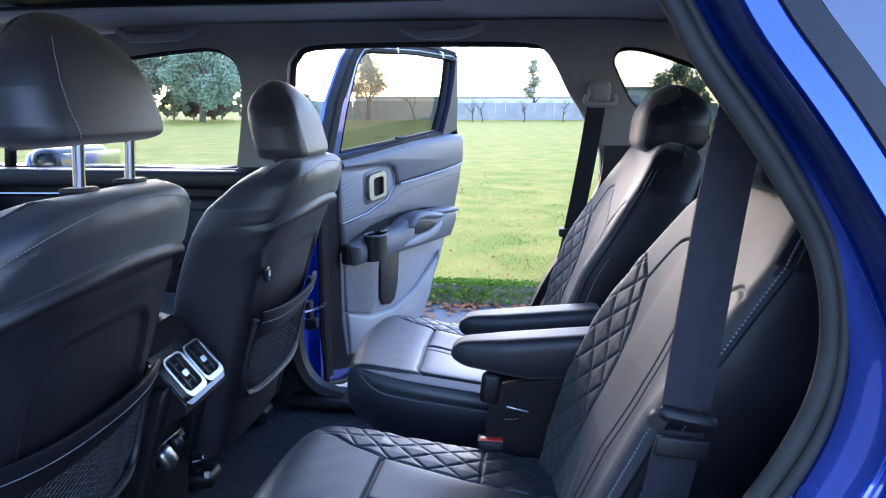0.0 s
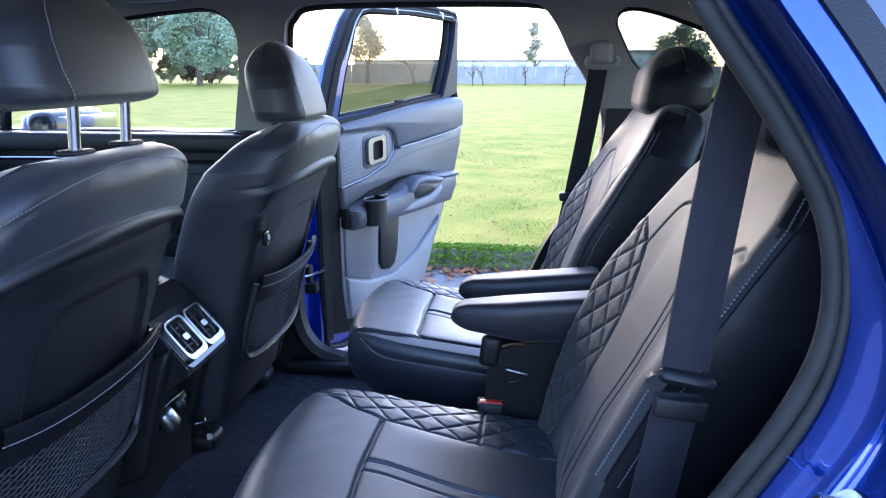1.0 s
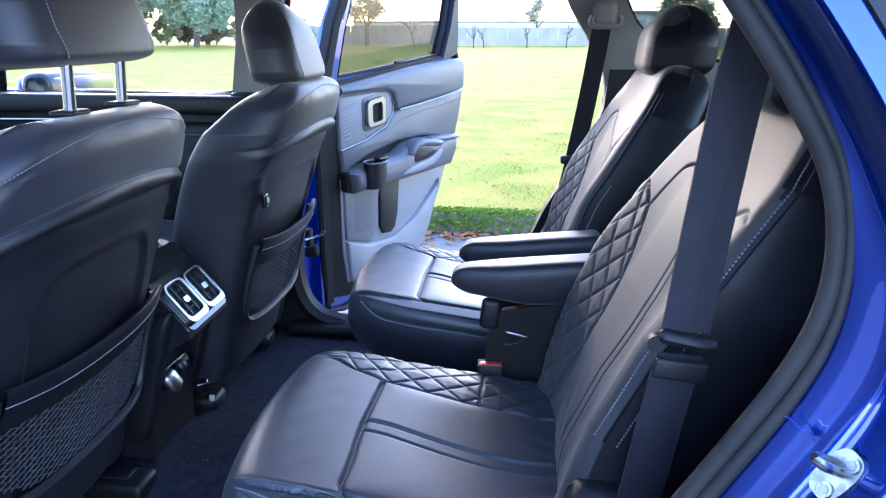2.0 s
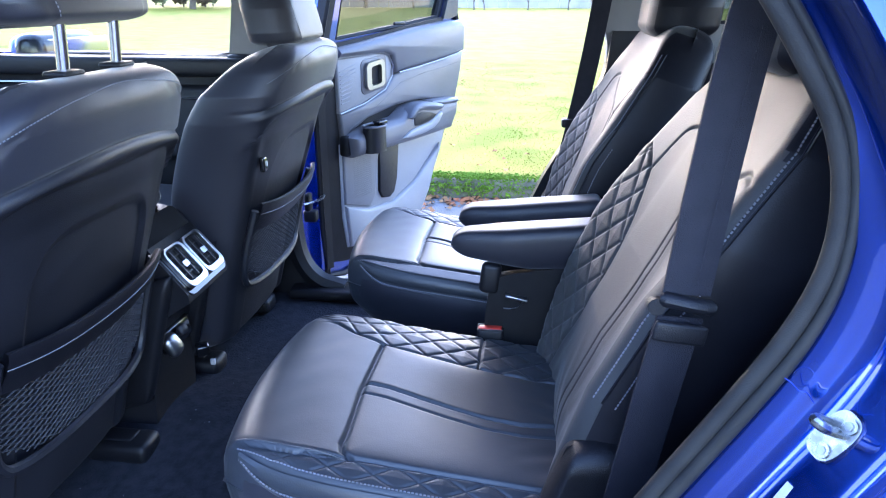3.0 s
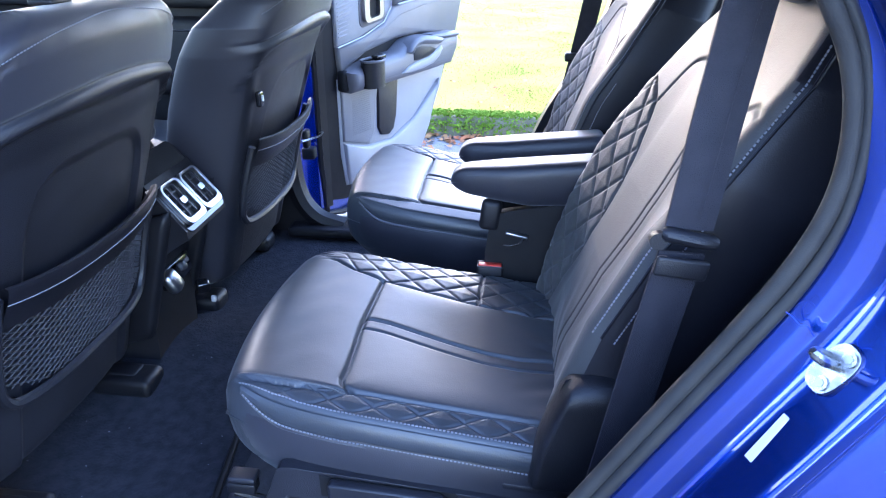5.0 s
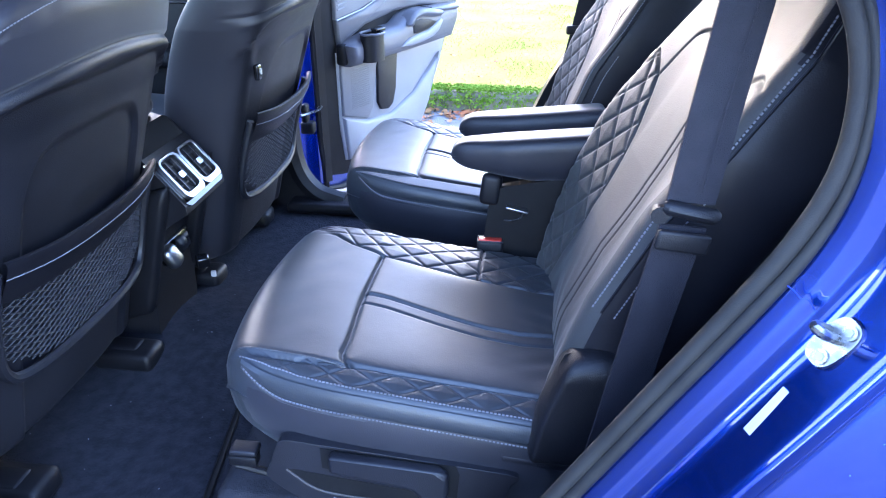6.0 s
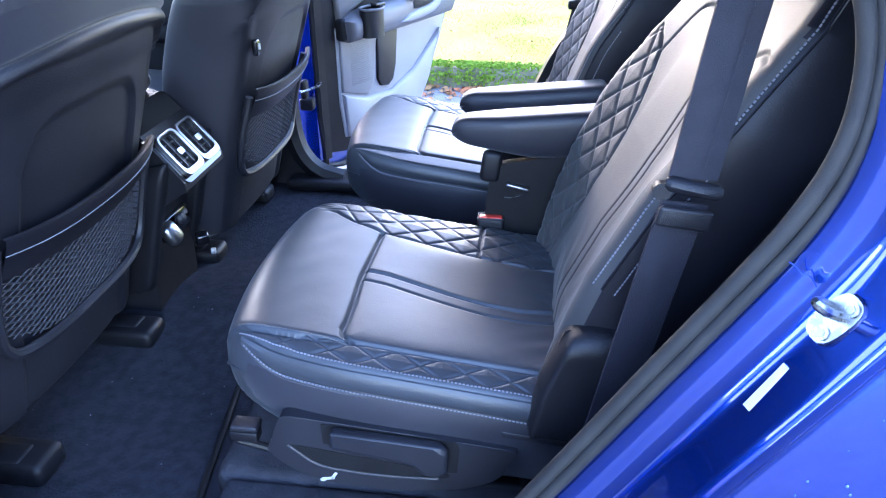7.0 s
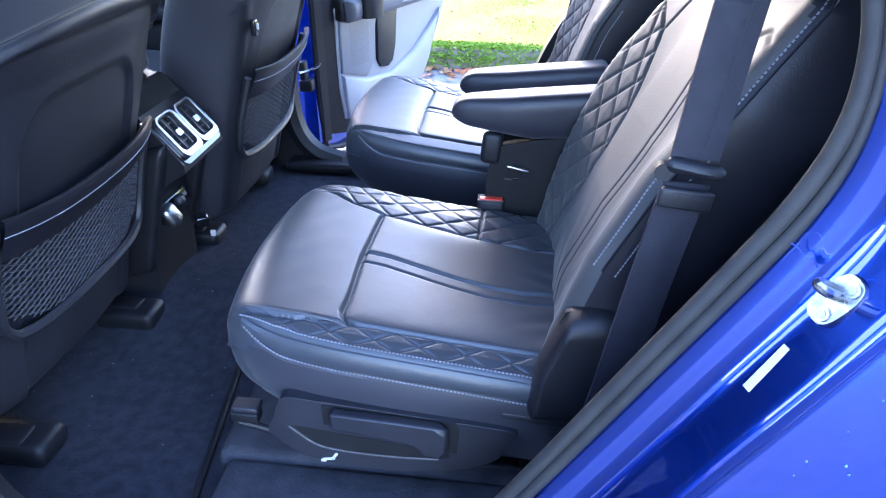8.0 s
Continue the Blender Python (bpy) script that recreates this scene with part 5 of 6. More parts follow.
    part("bracket", rbox((0.038, 0.024, 0.060), (-0.050, ya + s * 0.016, 0.868), 0.010, (0, 6, 0)), PLASTIC, arm, "black armrest bracket")
    part("release_tab", rbox((0.042, 0.014, 0.005), (0.000, ya + s * 0.030, 0.836), 0.002, (0, 12, 0)), SATIN, chair, "silver release tab under the armrest")
    part("release_cable", tube(smooth_line([(0.012, ya + s * 0.030, 0.830), (0.006, ya + s * 0.030, 0.818), (-0.010, ya + s * 0.030, 0.813), (-0.024, ya + s * 0.030, 0.813)], 5), 0.0013, 6), STEEL, chair, "bare steel release cable")

    # base, side shields, recliner cover
    inner = [(-0.058, 0.62), (-0.060, 0.74), (-0.052, 0.842), (-0.035, 0.872), (0.01, 0.884), (0.06, 0.892), (0.13, 0.90), (0.15, 0.80), (0.10, 0.64)]
    part("inner_shield", plate([(p_.x, p_.y) for p_ in smooth_line([(a, b, 0) for a, b in inner], 4, closed=True)], [], lambda a, b, d: (a, ya + s * (0.004 + 0.020 * d), b), 1), RUBBER, chair, "black plastic inner side cover")
    part("base_frame", rbox((0.42, 0.40, 0.10), (-0.10, yc, 0.60), 0.03), PLASTIC, chair, "black seat base")
    for k in (-1, 1):
        part("rail", rbox((0.46, 0.040, 0.05), (-0.10, yc + k * 0.15, 0.488), 0.01), PLASTIC, chair, "black seat rail")
        part("leg", rbox((0.06, 0.04, 0.10), (-0.28, yc + k * 0.15, 0.545), 0.01), PLASTIC, chair)
        part("leg", rbox((0.06, 0.04, 0.10), (0.06, yc + k * 0.15, 0.545), 0.01), PLASTIC, chair)
    ys_ = yc + s * 0.232
    SH = [(-0.297, 0.697), (-0.255, 0.695), (-0.184, 0.689), (-0.107, 0.682), (-0.04, 0.676), (0.012, 0.670), (0.022, 0.662), (0.012, 0.650), (-0.002, 0.618), (-0.035, 0.597), (-0.075, 0.585), (-0.147, 0.576), (-0.22, 0.577), (-0.262, 0.585), (-0.297, 0.602), (-0.326, 0.630), (-0.319, 0.652), (-0.309, 0.682)]
    SH = [(p_.x, p_.y) for p_ in smooth_line([(a, b, 0) for a, b in SH], 3, closed=True)]

    def shield(out, d0, d1):
        return plate(out, [], lambda a, b, d: (a, ys_ + s * (d0 + (d1 - d0) * d), b), 1)

    sh = part("side_shield", shield(SH, 0.0, 0.018), PLASTIC_GREY, chair, "black plastic seat side shield")
    bev = sh.modifiers.new("bevel", "BEVEL")
    bev.width, bev.segments, bev.limit_method = 0.006, 3, "ANGLE"
    part("lever_recess", shield([(-0.246, 0.690), (-0.062, 0.679), (-0.057, 0.664), (-0.060, 0.622), (-0.118, 0.622), (-0.13, 0.640), (-0.245, 0.655)], 0.0185, 0.0195), RUBBER, sh, "dark lever recess")
    lev = part("lever", shield([(-0.232, 0.6895), (-0.141, 0.6845), (-0.080, 0.680), (-0.071, 0.672), (-0.071, 0.634), (-0.080, 0.626), (-0.108, 0.628), (-0.122, 0.644), (-0.232, 0.660)], 0.020, 0.036), PLASTIC_GREY, sh, "dark grey backrest lever")
    bv = lev.modifiers.new("bevel", "BEVEL")
    bv.width, bv.segments, bv.limit_method = 0.007, 3, "ANGLE"
    # flat dark plate on the shield gives the hollow's shade by colour
    scoop_shade = [(-0.296, 0.646), (-0.258, 0.615), (-0.210, 0.606), (-0.147, 0.604), (-0.085, 0.607), (-0.070, 0.616), (-0.100, 0.622), (-0.150, 0.630), (-0.225, 0.639)]
    part("scoop_shade", shield([(p_.x, p_.y) for p_ in smooth_line([(a, b, 0) for a, b in scoop_shade], 3, closed=True)], 0.0180, 0.0188), RUBBER, sh, "flat dark patch for the shaded scoop below the lever")
    part("scoop_edge", tube([(p_.x, ys_ + s * 0.0185, p_.y) for p_ in smooth_line([(a, b, 0) for a, b in scoop_shade[:5]], 5)], 0.0026, 6), PLASTIC_GREY, sh, "raised lower edge of the scoop")
    part("symbol", join(rbox((0.018, 0.0012, 0.004), (-0.243, ys_ + s * 0.0192, 0.588), 0, (0, -12, 0)), rbox((0.004, 0.0012, 0.014), (-0.234, ys_ + s * 0.0192, 0.594), 0, (0, 30, 0)), rbox((0.007, 0.0012, 0.0035), (-0.251, ys_ + s * 0.0192, 0.584), 0)), WHITE, sh, "white seat symbol")

    def cplace(q, t, h):
        return 0.062 + 0.26 * t + q, yc + s * (0.236 + h), 0.700 + t - 6.0 * q * q * np.clip(t / 0.17, 0, 1) ** 2

    part("recliner_cover", pillow(0.170, lambda t: float(np.interp(t, [0, 0.08, 0.17], [0.034, 0.044, 0.040])), cplace, lambda q, t: 0.060 + 0 * q, 0.012, 0.02, 0.030, nq=18, ns=24)[0], PLASTIC, chair, "black rounded recliner cover")
    part("hinge_plate", rbox((0.16, 0.012, 0.014), (0.075, yc + s * 0.236, 0.682), 0.004, (0, 6, 0)), PLASTIC_GREY, chair, "dark grey hinge bar behind the cushion")
    latch = part("latch_bar", rbox((0.040, 0.026, 0.010), (-0.375, yc + s * 0.205, 0.632), 0.003), PLASTIC_GREY, chair, "grey track release bar")
    part("latch_slot", rbox((0.042, 0.022, 0.018), (-0.378, yc + s * 0.205, 0.615), 0.003), PLASTIC, latch, "black release bar housing")
    part("latch_rod", tube([(-0.392, yc + s * 0.205, 0.600), (-0.300, yc + s * 0.19, 0.56)], 0.006, 8), PLASTIC, latch, "black track rod")
    return chair


captain_chair(-0.35, -1, "black quilted leather captain chair with armrest down")
captain_chair(0.35, 1, "black quilted leather captain chair beside the open door", 0.04)

# ---- front seats ----


def front_seat(yc, s, dx, head_up, label, head_y=0.0, head_wide=1.0):
    seat = thing("front_seat", (-0.95 + dx, yc, 0.45), label, "car seat", "front seats")
    H, z0 = 0.73, 0.53
    ZB = [0.50, 0.62, 0.70, 0.80, 0.92, 1.04, 1.14, 1.20, 1.26, 1.30]
    XB = [-0.780, -0.748, -0.728, -0.703, -0.664, -0.625, -0.595, -0.577, -0.566, -0.562]

    def bx(z):
        return sum(np.interp(np.asarray(z) + k, ZB, XB) for k in (-0.03, -0.015, 0, 0.015, 0.03)) / 5 + dx

    def half(t):
        return float(np.interp(t - 0.05, [0, 0.10, 0.30, 0.42, 0.52, 0.58, 0.63, 0.66, 0.68], [0.225, 0.232, 0.245, 0.256, 0.268, 0.268, 0.240, 0.205, 0.160]))

    def thick(q, t):
        return sum(np.interp(t - 0.05 + k, [-0.05, 0.1, 0.4, 0.52, 0.6, 0.64, 0.68], [0.12, 0.19, 0.205, 0.185, 0.150, 0.125, 0.10]) for k in (-0.05, -0.025, 0, 0.025, 0.05)) / 5 + 0 * q

    def place(q, t, h):
        z = z0 + t
        return bx(z) + 0.012 - 0.045 * np.abs(q / 0.25) ** 3 - thick(q, t) / 2 + h, yc + q, z + 0 * q

    # rear shell: raised rim arching over a sunk panel
    seam = [(-0.262, 0.560), (-0.24, 0.600), (-0.21, 0.622), (-0.167, 0.638), (-0.11, 0.650), (0.0, 0.660), (0.11, 0.650), (0.167, 0.638), (0.21, 0.622), (0.24, 0.600), (0.262, 0.560)]

    def inside(q, t, wide, top, n, base):
        """How far a point lies inside a squarish arch."""
        a = np.abs(q)
        return np.minimum(base + (top - base) * (1 - np.clip(a / wide, 0, 1) ** n) ** (1 / n) - t, (wide - a) * 1.2)

    def ease(v):
        v = np.clip(v, 0, 1)
        return v * v * (3 - 2 * v)

    def crown(q):
        return 0.582 - 0.55 * q * q

    def rear(q, t):
        t = t - 0.05
        d1, d2 = inside(q, t, 0.258, 0.556, 6, 0.20), inside(q, t, 0.158, 0.480, 5, 0.20)
        sink = -0.014 * ease(d1 / 0.016) - 0.006 * ease((d1 - 0.02) / 0.05) - 0.010 * ease(d2 / 0.022)
        over = t - (crown(q) - 0.026)
        ridge = 0.006 * np.exp(-((over - 0.010) / 0.010) ** 2) * (np.abs(q) < 0.262) + 0.004 * np.exp(-((0.244 - np.abs(q)) / 0.012) ** 2) * ease((0.55 - t) / 0.10)
        return sink + ridge + groove(crown(q) - t, 0.005, 0.0042) + groove(line_dist(q, t, seam), 0.0028, 0.0030)

    geo, son = pillow(H, half, place, thick, 0.040, 0.03, 0.055, detail=rear, nq=220, ns=320, box=2.3)
    shell = part("backrest", geo, LEATHER_BACK, seat, "black leather backrest with a hard rear shell", sharp=80)

    # the hard rear shell is matt plastic below the arch
    shell.data.materials.append(PLASTIC_GREY)
    for f_ in shell.data.polygons:
        c_ = f_.center + BASE[shell]
        q_, t_ = c_.y - yc, c_.z - z0 - 0.05
        if abs(q_) < 0.93 * half(t_ + 0.05) and c_.x > bx(c_.z) - 0.085 and t_ < crown(q_):
            f_.material_index = 1

    def on(q, t, h=0.0):
        t = t + 0.05
        P = place(np.array([q]), np.array([t]), np.array([thick(0.0, t) / 2 + h]))
        return tuple(float(np.ravel(np.broadcast_to(c, (1,)))[0]) for c in P)

    sl = smooth_line([(c, d, 0) for c, d in seam[1:-1]], 8)
    part("stitching", stitches(son([p_.x for p_ in sl], [p_.y + 0.05 + 0.007 for p_ in sl], 0.0005), up=(1, 0, 0)), THREAD, shell, "grey contrast stitching")
    # net pocket
    def bow(q):
        return 0.012 * (q / 0.2) ** 2

    qs = np.linspace(-0.205, 0.205, 24)
    pocket = part("pocket_band", grid([[on(q, b + bow(q), h) for q in qs] for b, h in ((0.318, -0.004), (0.322, 0.004), (0.320, 0.009), (0.314, 0.011), (0.292, 0.009), (0.270, 0.004), (0.250, -0.006))]), DEEP_BLACK, shell, "dark leather band of the seat-back pocket")
    part("elastic", tube([on(q, 0.294 + bow(q), 0.0096) for q in qs], 0.0008, 4), THREAD, pocket, "pale seam of the pocket band")

    def low_edge(q):
        return 0.115 + 0.05 * (abs(q) / 0.2) ** 4

    cords = []
    for k in range(-40, 60):
        for step, slope, lift in ((0.0115, 0.50, 0.0), (0.0115, -0.50, 0.0012)):
            run = []
            for q in np.linspace(-0.20, 0.20, 61):
                t = 0.10 + k * step + slope * q
                if low_edge(q) < t < 0.258:
                    run.append(on(q, t, -0.009 + lift))
                else:
                    if len(run) > 1:
                        cords.append(tube(run, 0.0012, 3))
                    run = []
            if len(run) > 1:
                cords.append(tube(run, 0.0012, 3))
    part("net", join(*cords), NET, pocket, "grey elastic net of the pocket")
    part("pocket_rim", tube([on(a, b, -0.004) for a, b in [(p.x, p.y) for p in smooth_line([(-0.208, 0.315, 0), (-0.207, 0.20, 0), (-0.195, 0.135, 0), (-0.15, 0.112, 0), (0, 0.108, 0), (0.15, 0.112, 0), (0.195, 0.135, 0), (0.207, 0.20, 0), (0.208, 0.315, 0)], 6)]], 0.009, 8), PLASTIC_GREY, pocket, "dark grey pocket rim")
    # device charging port beside the pocket, on the inboard side
    if s > 0:
        part("usb_port", rbox((0.012, 0.022, 0.034), on(-0.205, 0.425, -0.012), 0.004), GLOSS_BLACK, shell, "black charging port")
        part("port_mark", rbox((0.003, 0.006, 0.012), tuple(Vector(on(-0.205, 0.427, -0.012)) + Vector((0.007, 0, 0))), 0), WHITE, shell)
    # headrest with chrome posts
    hz = 1.327 + head_up
    hx = -0.588 + dx

    def hhalf(t):
        return head_wide * float(np.interp(t, [0, 0.03, 0.08, 0.13, 0.165, 0.19], [0.132, 0.142, 0.137, 0.120, 0.098, 0.066]))

    yh = yc + head_y

    def hplace(q, t, h):
        return hx - 0.058 - 0.36 * np.clip(t - 0.02, 0, 1) ** 1.15 - 0.55 * q * q + h + 0 * t, yh + q, hz + t + 0.04 * h - 4.5 / head_wide ** 2 * q * q * np.clip((t - 0.09) / 0.10, 0, 1) ** 2

    TT, TQ = [0.0, 0.05, 0.09, 0.13, 0.165], [0.090, 0.100, 0.099, 0.088, 0.066]
    hgeo, hon = pillow(0.19, hhalf, hplace, lambda q, t: 0.118 - 0.15 * np.clip(t - 0.10, 0, 1) + 0 * q, 0.050, 0.016, 0.070, detail=lambda q, t: groove(np.abs(np.abs(q) - head_wide * np.interp(t, TT, TQ)), 0.0025, 0.0035), nq=60, ns=48, box=2.1)
    head = part("headrest", hgeo, LEATHER_BACK, seat, "black leather headrest", sharp=80)
    for k in (-1, 1):
        th = np.linspace(0.012, 0.160, 26)
        qq = hon(k * (head_wide * np.interp(th, TT, TQ) - 0.006), th, 0.0006)
        if k < 0:
            part("stitching", stitches(qq, up=(1, 0, 0)), THREAD, head, "grey contrast stitching")
        px_ = hx - 0.034
        part("post", tube([(px_ - 0.012, yh + k * 0.065, 1.20), (px_, yh + k * 0.065, hz + 0.02)], 0.0085, 12), CHROME, head, "chrome headrest post")
        part("post_collar", rbox((0.036, 0.046, 0.009), (px_ - 0.007, yh + k * 0.065, 1.262), 0.005), PLASTIC, seat, "black post collar")
    # cushion and base
    part("cushion", pillow(0.50, lambda t: 0.25, lambda q, t, h: (-0.84 + dx - t + 0 * q, yc + q, 0.74 + 0.05 * t + h), lambda q, t: 0.16 + 0 * q, 0.05, 0.03, 0.07, nq=20, ns=20)[0], LEATHER_BACK, seat, "black leather cushion")
    part("base_frame", rbox((0.40, 0.42, 0.12), (-1.06 + dx, yc, 0.60), 0.03), PLASTIC, seat)
    for k in (-1, 1):
        part("rail", rbox((0.55, 0.05, 0.05), (-1.05, yc + k * 0.19, 0.475), 0.01), PLASTIC, seat, "black seat rail")
        part("rail_cover", rbox((0.13, 0.075, 0.046), (-0.805, yc + k * 0.185, 0.474), 0.014), PLASTIC, seat, "black rail end cover")
    return seat


front_seat(-0.34, -1, 0.0, -0.004, "black leather front seat with raised headrest and net pocket", 0.022, 1.16)
front_seat(0.38, 1, 0.085, -0.075, "black leather front seat with lowered headrest and net pocket")

# ---- centre console with air vents ----
console = thing("centre_console", (-0.85, 0.01, 0.45), "black centre console with rear air vents", "console")
yl, yr = -0.075, 0.088


prof = [(-1.45, 0.93), (-0.80, 0.93), (-0.755, 0.918), (-0.722, 0.882), (-0.655, 0.795), (-0.654, 0.778), (-0.690, 0.755), (-0.742, 0.715), (-0.758, 0.66), (-0.760, 0.60), (-0.765, 0.50), (-0.77, 0.44), (-1.45, 0.44)]
part("body", plate(prof, [], lambda a, b, d: (a, yl - 0.012 + (yr - yl + 0.024) * d, b), 1), PLASTIC, console, "black console body", sharp=30)
part("lid", rbox((0.40, 0.18, 0.045), (-0.98, 0.01, 0.952), 0.02), LEATHER_BACK, console, "padded black console lid")
fx0, fz0, fx1, fz1 = -0.718, 0.873, -0.657, 0.798
fd = Vector((fx1 - fx0, 0, fz1 - fz0))
fn = Vector((-(fz1 - fz0), 0, fx1 - fx0)).normalized()


def face(u, v, h=0.0):
    """On the vent face: u across 0..1, v down 0..1."""
    p = Vector((fx0, yl + (yr - yl) * u, fz0)) + fd * v + fn * h
    return tuple(p)


def round_rect(u0, v0, u1, v1, r=0.016, n=5):
    """Rounded outline on the vent face, r in metres."""
    ru, rv = r / (yr - yl), r / fd.length
    out = []
    for cu, cv, a0 in ((u1 - ru, v1 - rv, 0), (u0 + ru, v1 - rv, 90), (u0 + ru, v0 + rv, 180), (u1 - ru, v0 + rv, 270)):
        for k in range(n):
            t = radians(a0 + 90 * k / (n - 1))
            out.append((cu + ru * math.cos(t), cv + rv * math.sin(t)))
    return out


part("vent_panel", plate(round_rect(-0.03, -0.75, 1.03, 1.10), [], lambda a, b, d: face(a, b, -0.006 + 0.008 * d), 1), GLOSS_BLACK, console, "gloss black vent panel")
for u0, u1 in ((0.01, 0.49), (0.51, 0.99)):
    vent = part("air_vent", plate(round_rect(u0, 0.0, u1, 1.0), [round_rect(u0 + 0.038, 0.048, u1 - 0.050, 0.86, 0.013)], lambda a, b, d: face(a, b, 0.002 + 0.011 * d), 1), SATIN, console, "chrome-framed air vent")
    bvv = vent.modifiers.new("bevel", "BEVEL")
    bvv.width, bvv.segments, bvv.limit_method = 0.0025, 2, "ANGLE"
    part("vent_cavity", plate(round_rect(u0 + 0.035, 0.045, u1 - 0.035, 0.91, 0.012), [], lambda a, b, d: face(a, b, 0.0022 + 0.001 * d), 1), RUBBER, vent, "dark vent cavity")
    for k in range(2):
        w_ = u0 + 0.15 + k * 0.17
        part("fin", plate([(w_, 0.10), (w_ + 0.018, 0.10), (w_ + 0.018, 0.82), (w_, 0.82)], [], lambda a, b, d: face(a, b, 0.003 + 0.007 * d), 1), PLASTIC_GREY, vent, "dark grey vent fin")
    for k in range(3):
        v_ = 0.22 + k * 0.22
        part("slat", plate([(u0 + 0.07, v_), (u1 - 0.07, v_), (u1 - 0.07, v_ + 0.03), (u0 + 0.07, v_ + 0.03)], [], lambda a, b, d: face(a, b, 0.003 + 0.005 * d), 1), PLASTIC, vent, "black vent slat")
    um = (u0 + u1) / 2
    part("tab", plate(round_rect(um - 0.060, 0.42, um + 0.060, 0.56, 0.004), [], lambda a, b, d: face(a, b, 0.008 + 0.006 * d), 1), SATIN, vent, "silver vent tab")
for y_ in (yl - 0.02, yr + 0.02):
    part("cheek", pillow(0.30, lambda t: float(np.interp(t, [0, 0.3], [0.05, 0.065])), lambda q, t, h: (-0.715 - 0.10 * (t / 0.3) + q * 0.8 + 0 * t, y_ + h, 0.83 - t + q * 0.25), lambda q, t: 0.035 + 0 * q, 0.02, 0.04, 0.03, nq=10, ns=12)[0], PLASTIC, console, "rounded black console cheek")
part("charging_plate", rbox((0.02, 0.11, 0.05), (-0.750, 0.01, 0.655), 0.006, (0, -10, 0)), GLOSS_BLACK, console, "gloss black socket plate")
part("socket_cover", rbox((0.030, 0.042, 0.052), (-0.732, -0.040, 0.655), 0.013, (12, -25, 0)), SATIN, console, "silver socket cover")
part("socket_cover", rbox((0.020, 0.026, 0.026), (-0.728, 0.002, 0.672), 0.010, (0, -25, 0)), PLASTIC_GREY, console, "dark grey socket cap")
part("plug", rbox((0.03, 0.024, 0.03), (-0.71, 0.045, 0.60), 0.006, (20, 0, 30)), GLOSS_BLACK, console, "black cable plug")
part("tag", rbox((0.012, 0.008, 0.016), (-0.745, 0.155, 0.503), 0.002), WHITE, console)

# ---- seat belts ----


def strap(path, width, across, thick=0.0014):
    """A flat band along a path, its width along across."""
    p = [Vector(q) for q in smooth_line(path, 8)]
    a = Vector(across).normalized()
    rows = []
    for i, q in enumerate(p):
        d = (p[min(i + 1, len(p) - 1)] - p[max(i - 1, 0)]).normalized()
        w = (a - d * a.dot(d)).normalized()
        nn = d.cross(w)
        row = []
        for k in np.linspace(-0.5, 0.5, 7):
            row.append(tuple(q + w * (k * width) + nn * thick))
        for k in np.linspace(0.5, -0.5, 7):
            row.append(tuple(q + w * (k * width) - nn * thick))
        rows.append(row)
    return grid(rows, wrap=True)


belt = thing("seat_belt", (0.20, -0.62, 0.80), "black seat belt hanging beside the chair with its tongue", "seat belt", "seat belts")
part("webbing", strap([(0.229, -0.585, 1.46), (0.198, -0.612, 1.34), (0.179, -0.632, 1.22), (0.164, -0.645, 1.09)], 0.050, (1, 0.25, 0.1)), WEBBING, belt, "black belt webbing")
part("webbing", strap([(0.161, -0.645, 1.065), (0.148, -0.645, 0.98), (0.134, -0.645, 0.88), (0.114, -0.655, 0.76), (0.086, -0.66, 0.62)], 0.050, (1, 0.25, 0.1)), WEBBING, belt, "black belt webbing")
tongue = part("tongue", tube([(0.138, -0.653, 1.088), (0.142, -0.654, 1.088), (0.166, -0.656, 1.084), (0.186, -0.656, 1.081), (0.190, -0.656, 1.080)], lambda t: 0.0085 if 0.05 < t < 0.95 else 0.0055, 10, flat=0.9), PLASTIC, belt, "black plastic belt tongue")
part("latch_plate", rbox((0.054, 0.007, 0.021), (0.160, -0.657, 1.053), 0.004, (0, 9, 8)), PLASTIC, tongue, "black plastic tongue stop")
part("stop_button", tube([(0.135, -0.657, 1.080), (0.135, -0.648, 1.080)], 0.009, 12), PLASTIC, tongue)
part("edge_stitching", stitches([(0.206, -0.618, 1.34), (0.187, -0.637, 1.22), (0.172, -0.650, 1.10)], up=(0, -1, 0)), WEBBING, belt)

belt2 = thing("seat_belt", (0.15, 0.66, 0.90), "black seat belt hanging from the grey pillar guide", "seat belt", "seat belts")
part("webbing", strap([(0.192, 0.612, 1.40), (0.170, 0.63, 1.22), (0.141, 0.645, 1.03), (0.118, 0.65, 0.90), (0.09, 0.65, 0.70)], 0.048, (1, -0.15, 0.1)), WEBBING, belt2, "black belt webbing")
guide = part("guide", rbox((0.060, 0.036, 0.062), (0.196, 0.615, 1.416), 0.017, seg=4), PILLAR_TRIM, belt2, "grey belt guide cover")
part("guide_loop", tube(smooth_line([(0.164, 0.607, 1.408), (0.160, 0.603, 1.392), (0.172, 0.600, 1.383), (0.200, 0.600, 1.383), (0.226, 0.600, 1.383), (0.238, 0.603, 1.392), (0.234, 0.607, 1.408)], 4), 0.0080, 10, flat=0.7), PILLAR_TRIM, guide, "grey rounded loop of the belt guide")
part("tongue", rbox((0.040, 0.03, 0.024), (0.124, 0.650, 1.03), 0.006), PLASTIC, belt2, "black belt tongue")

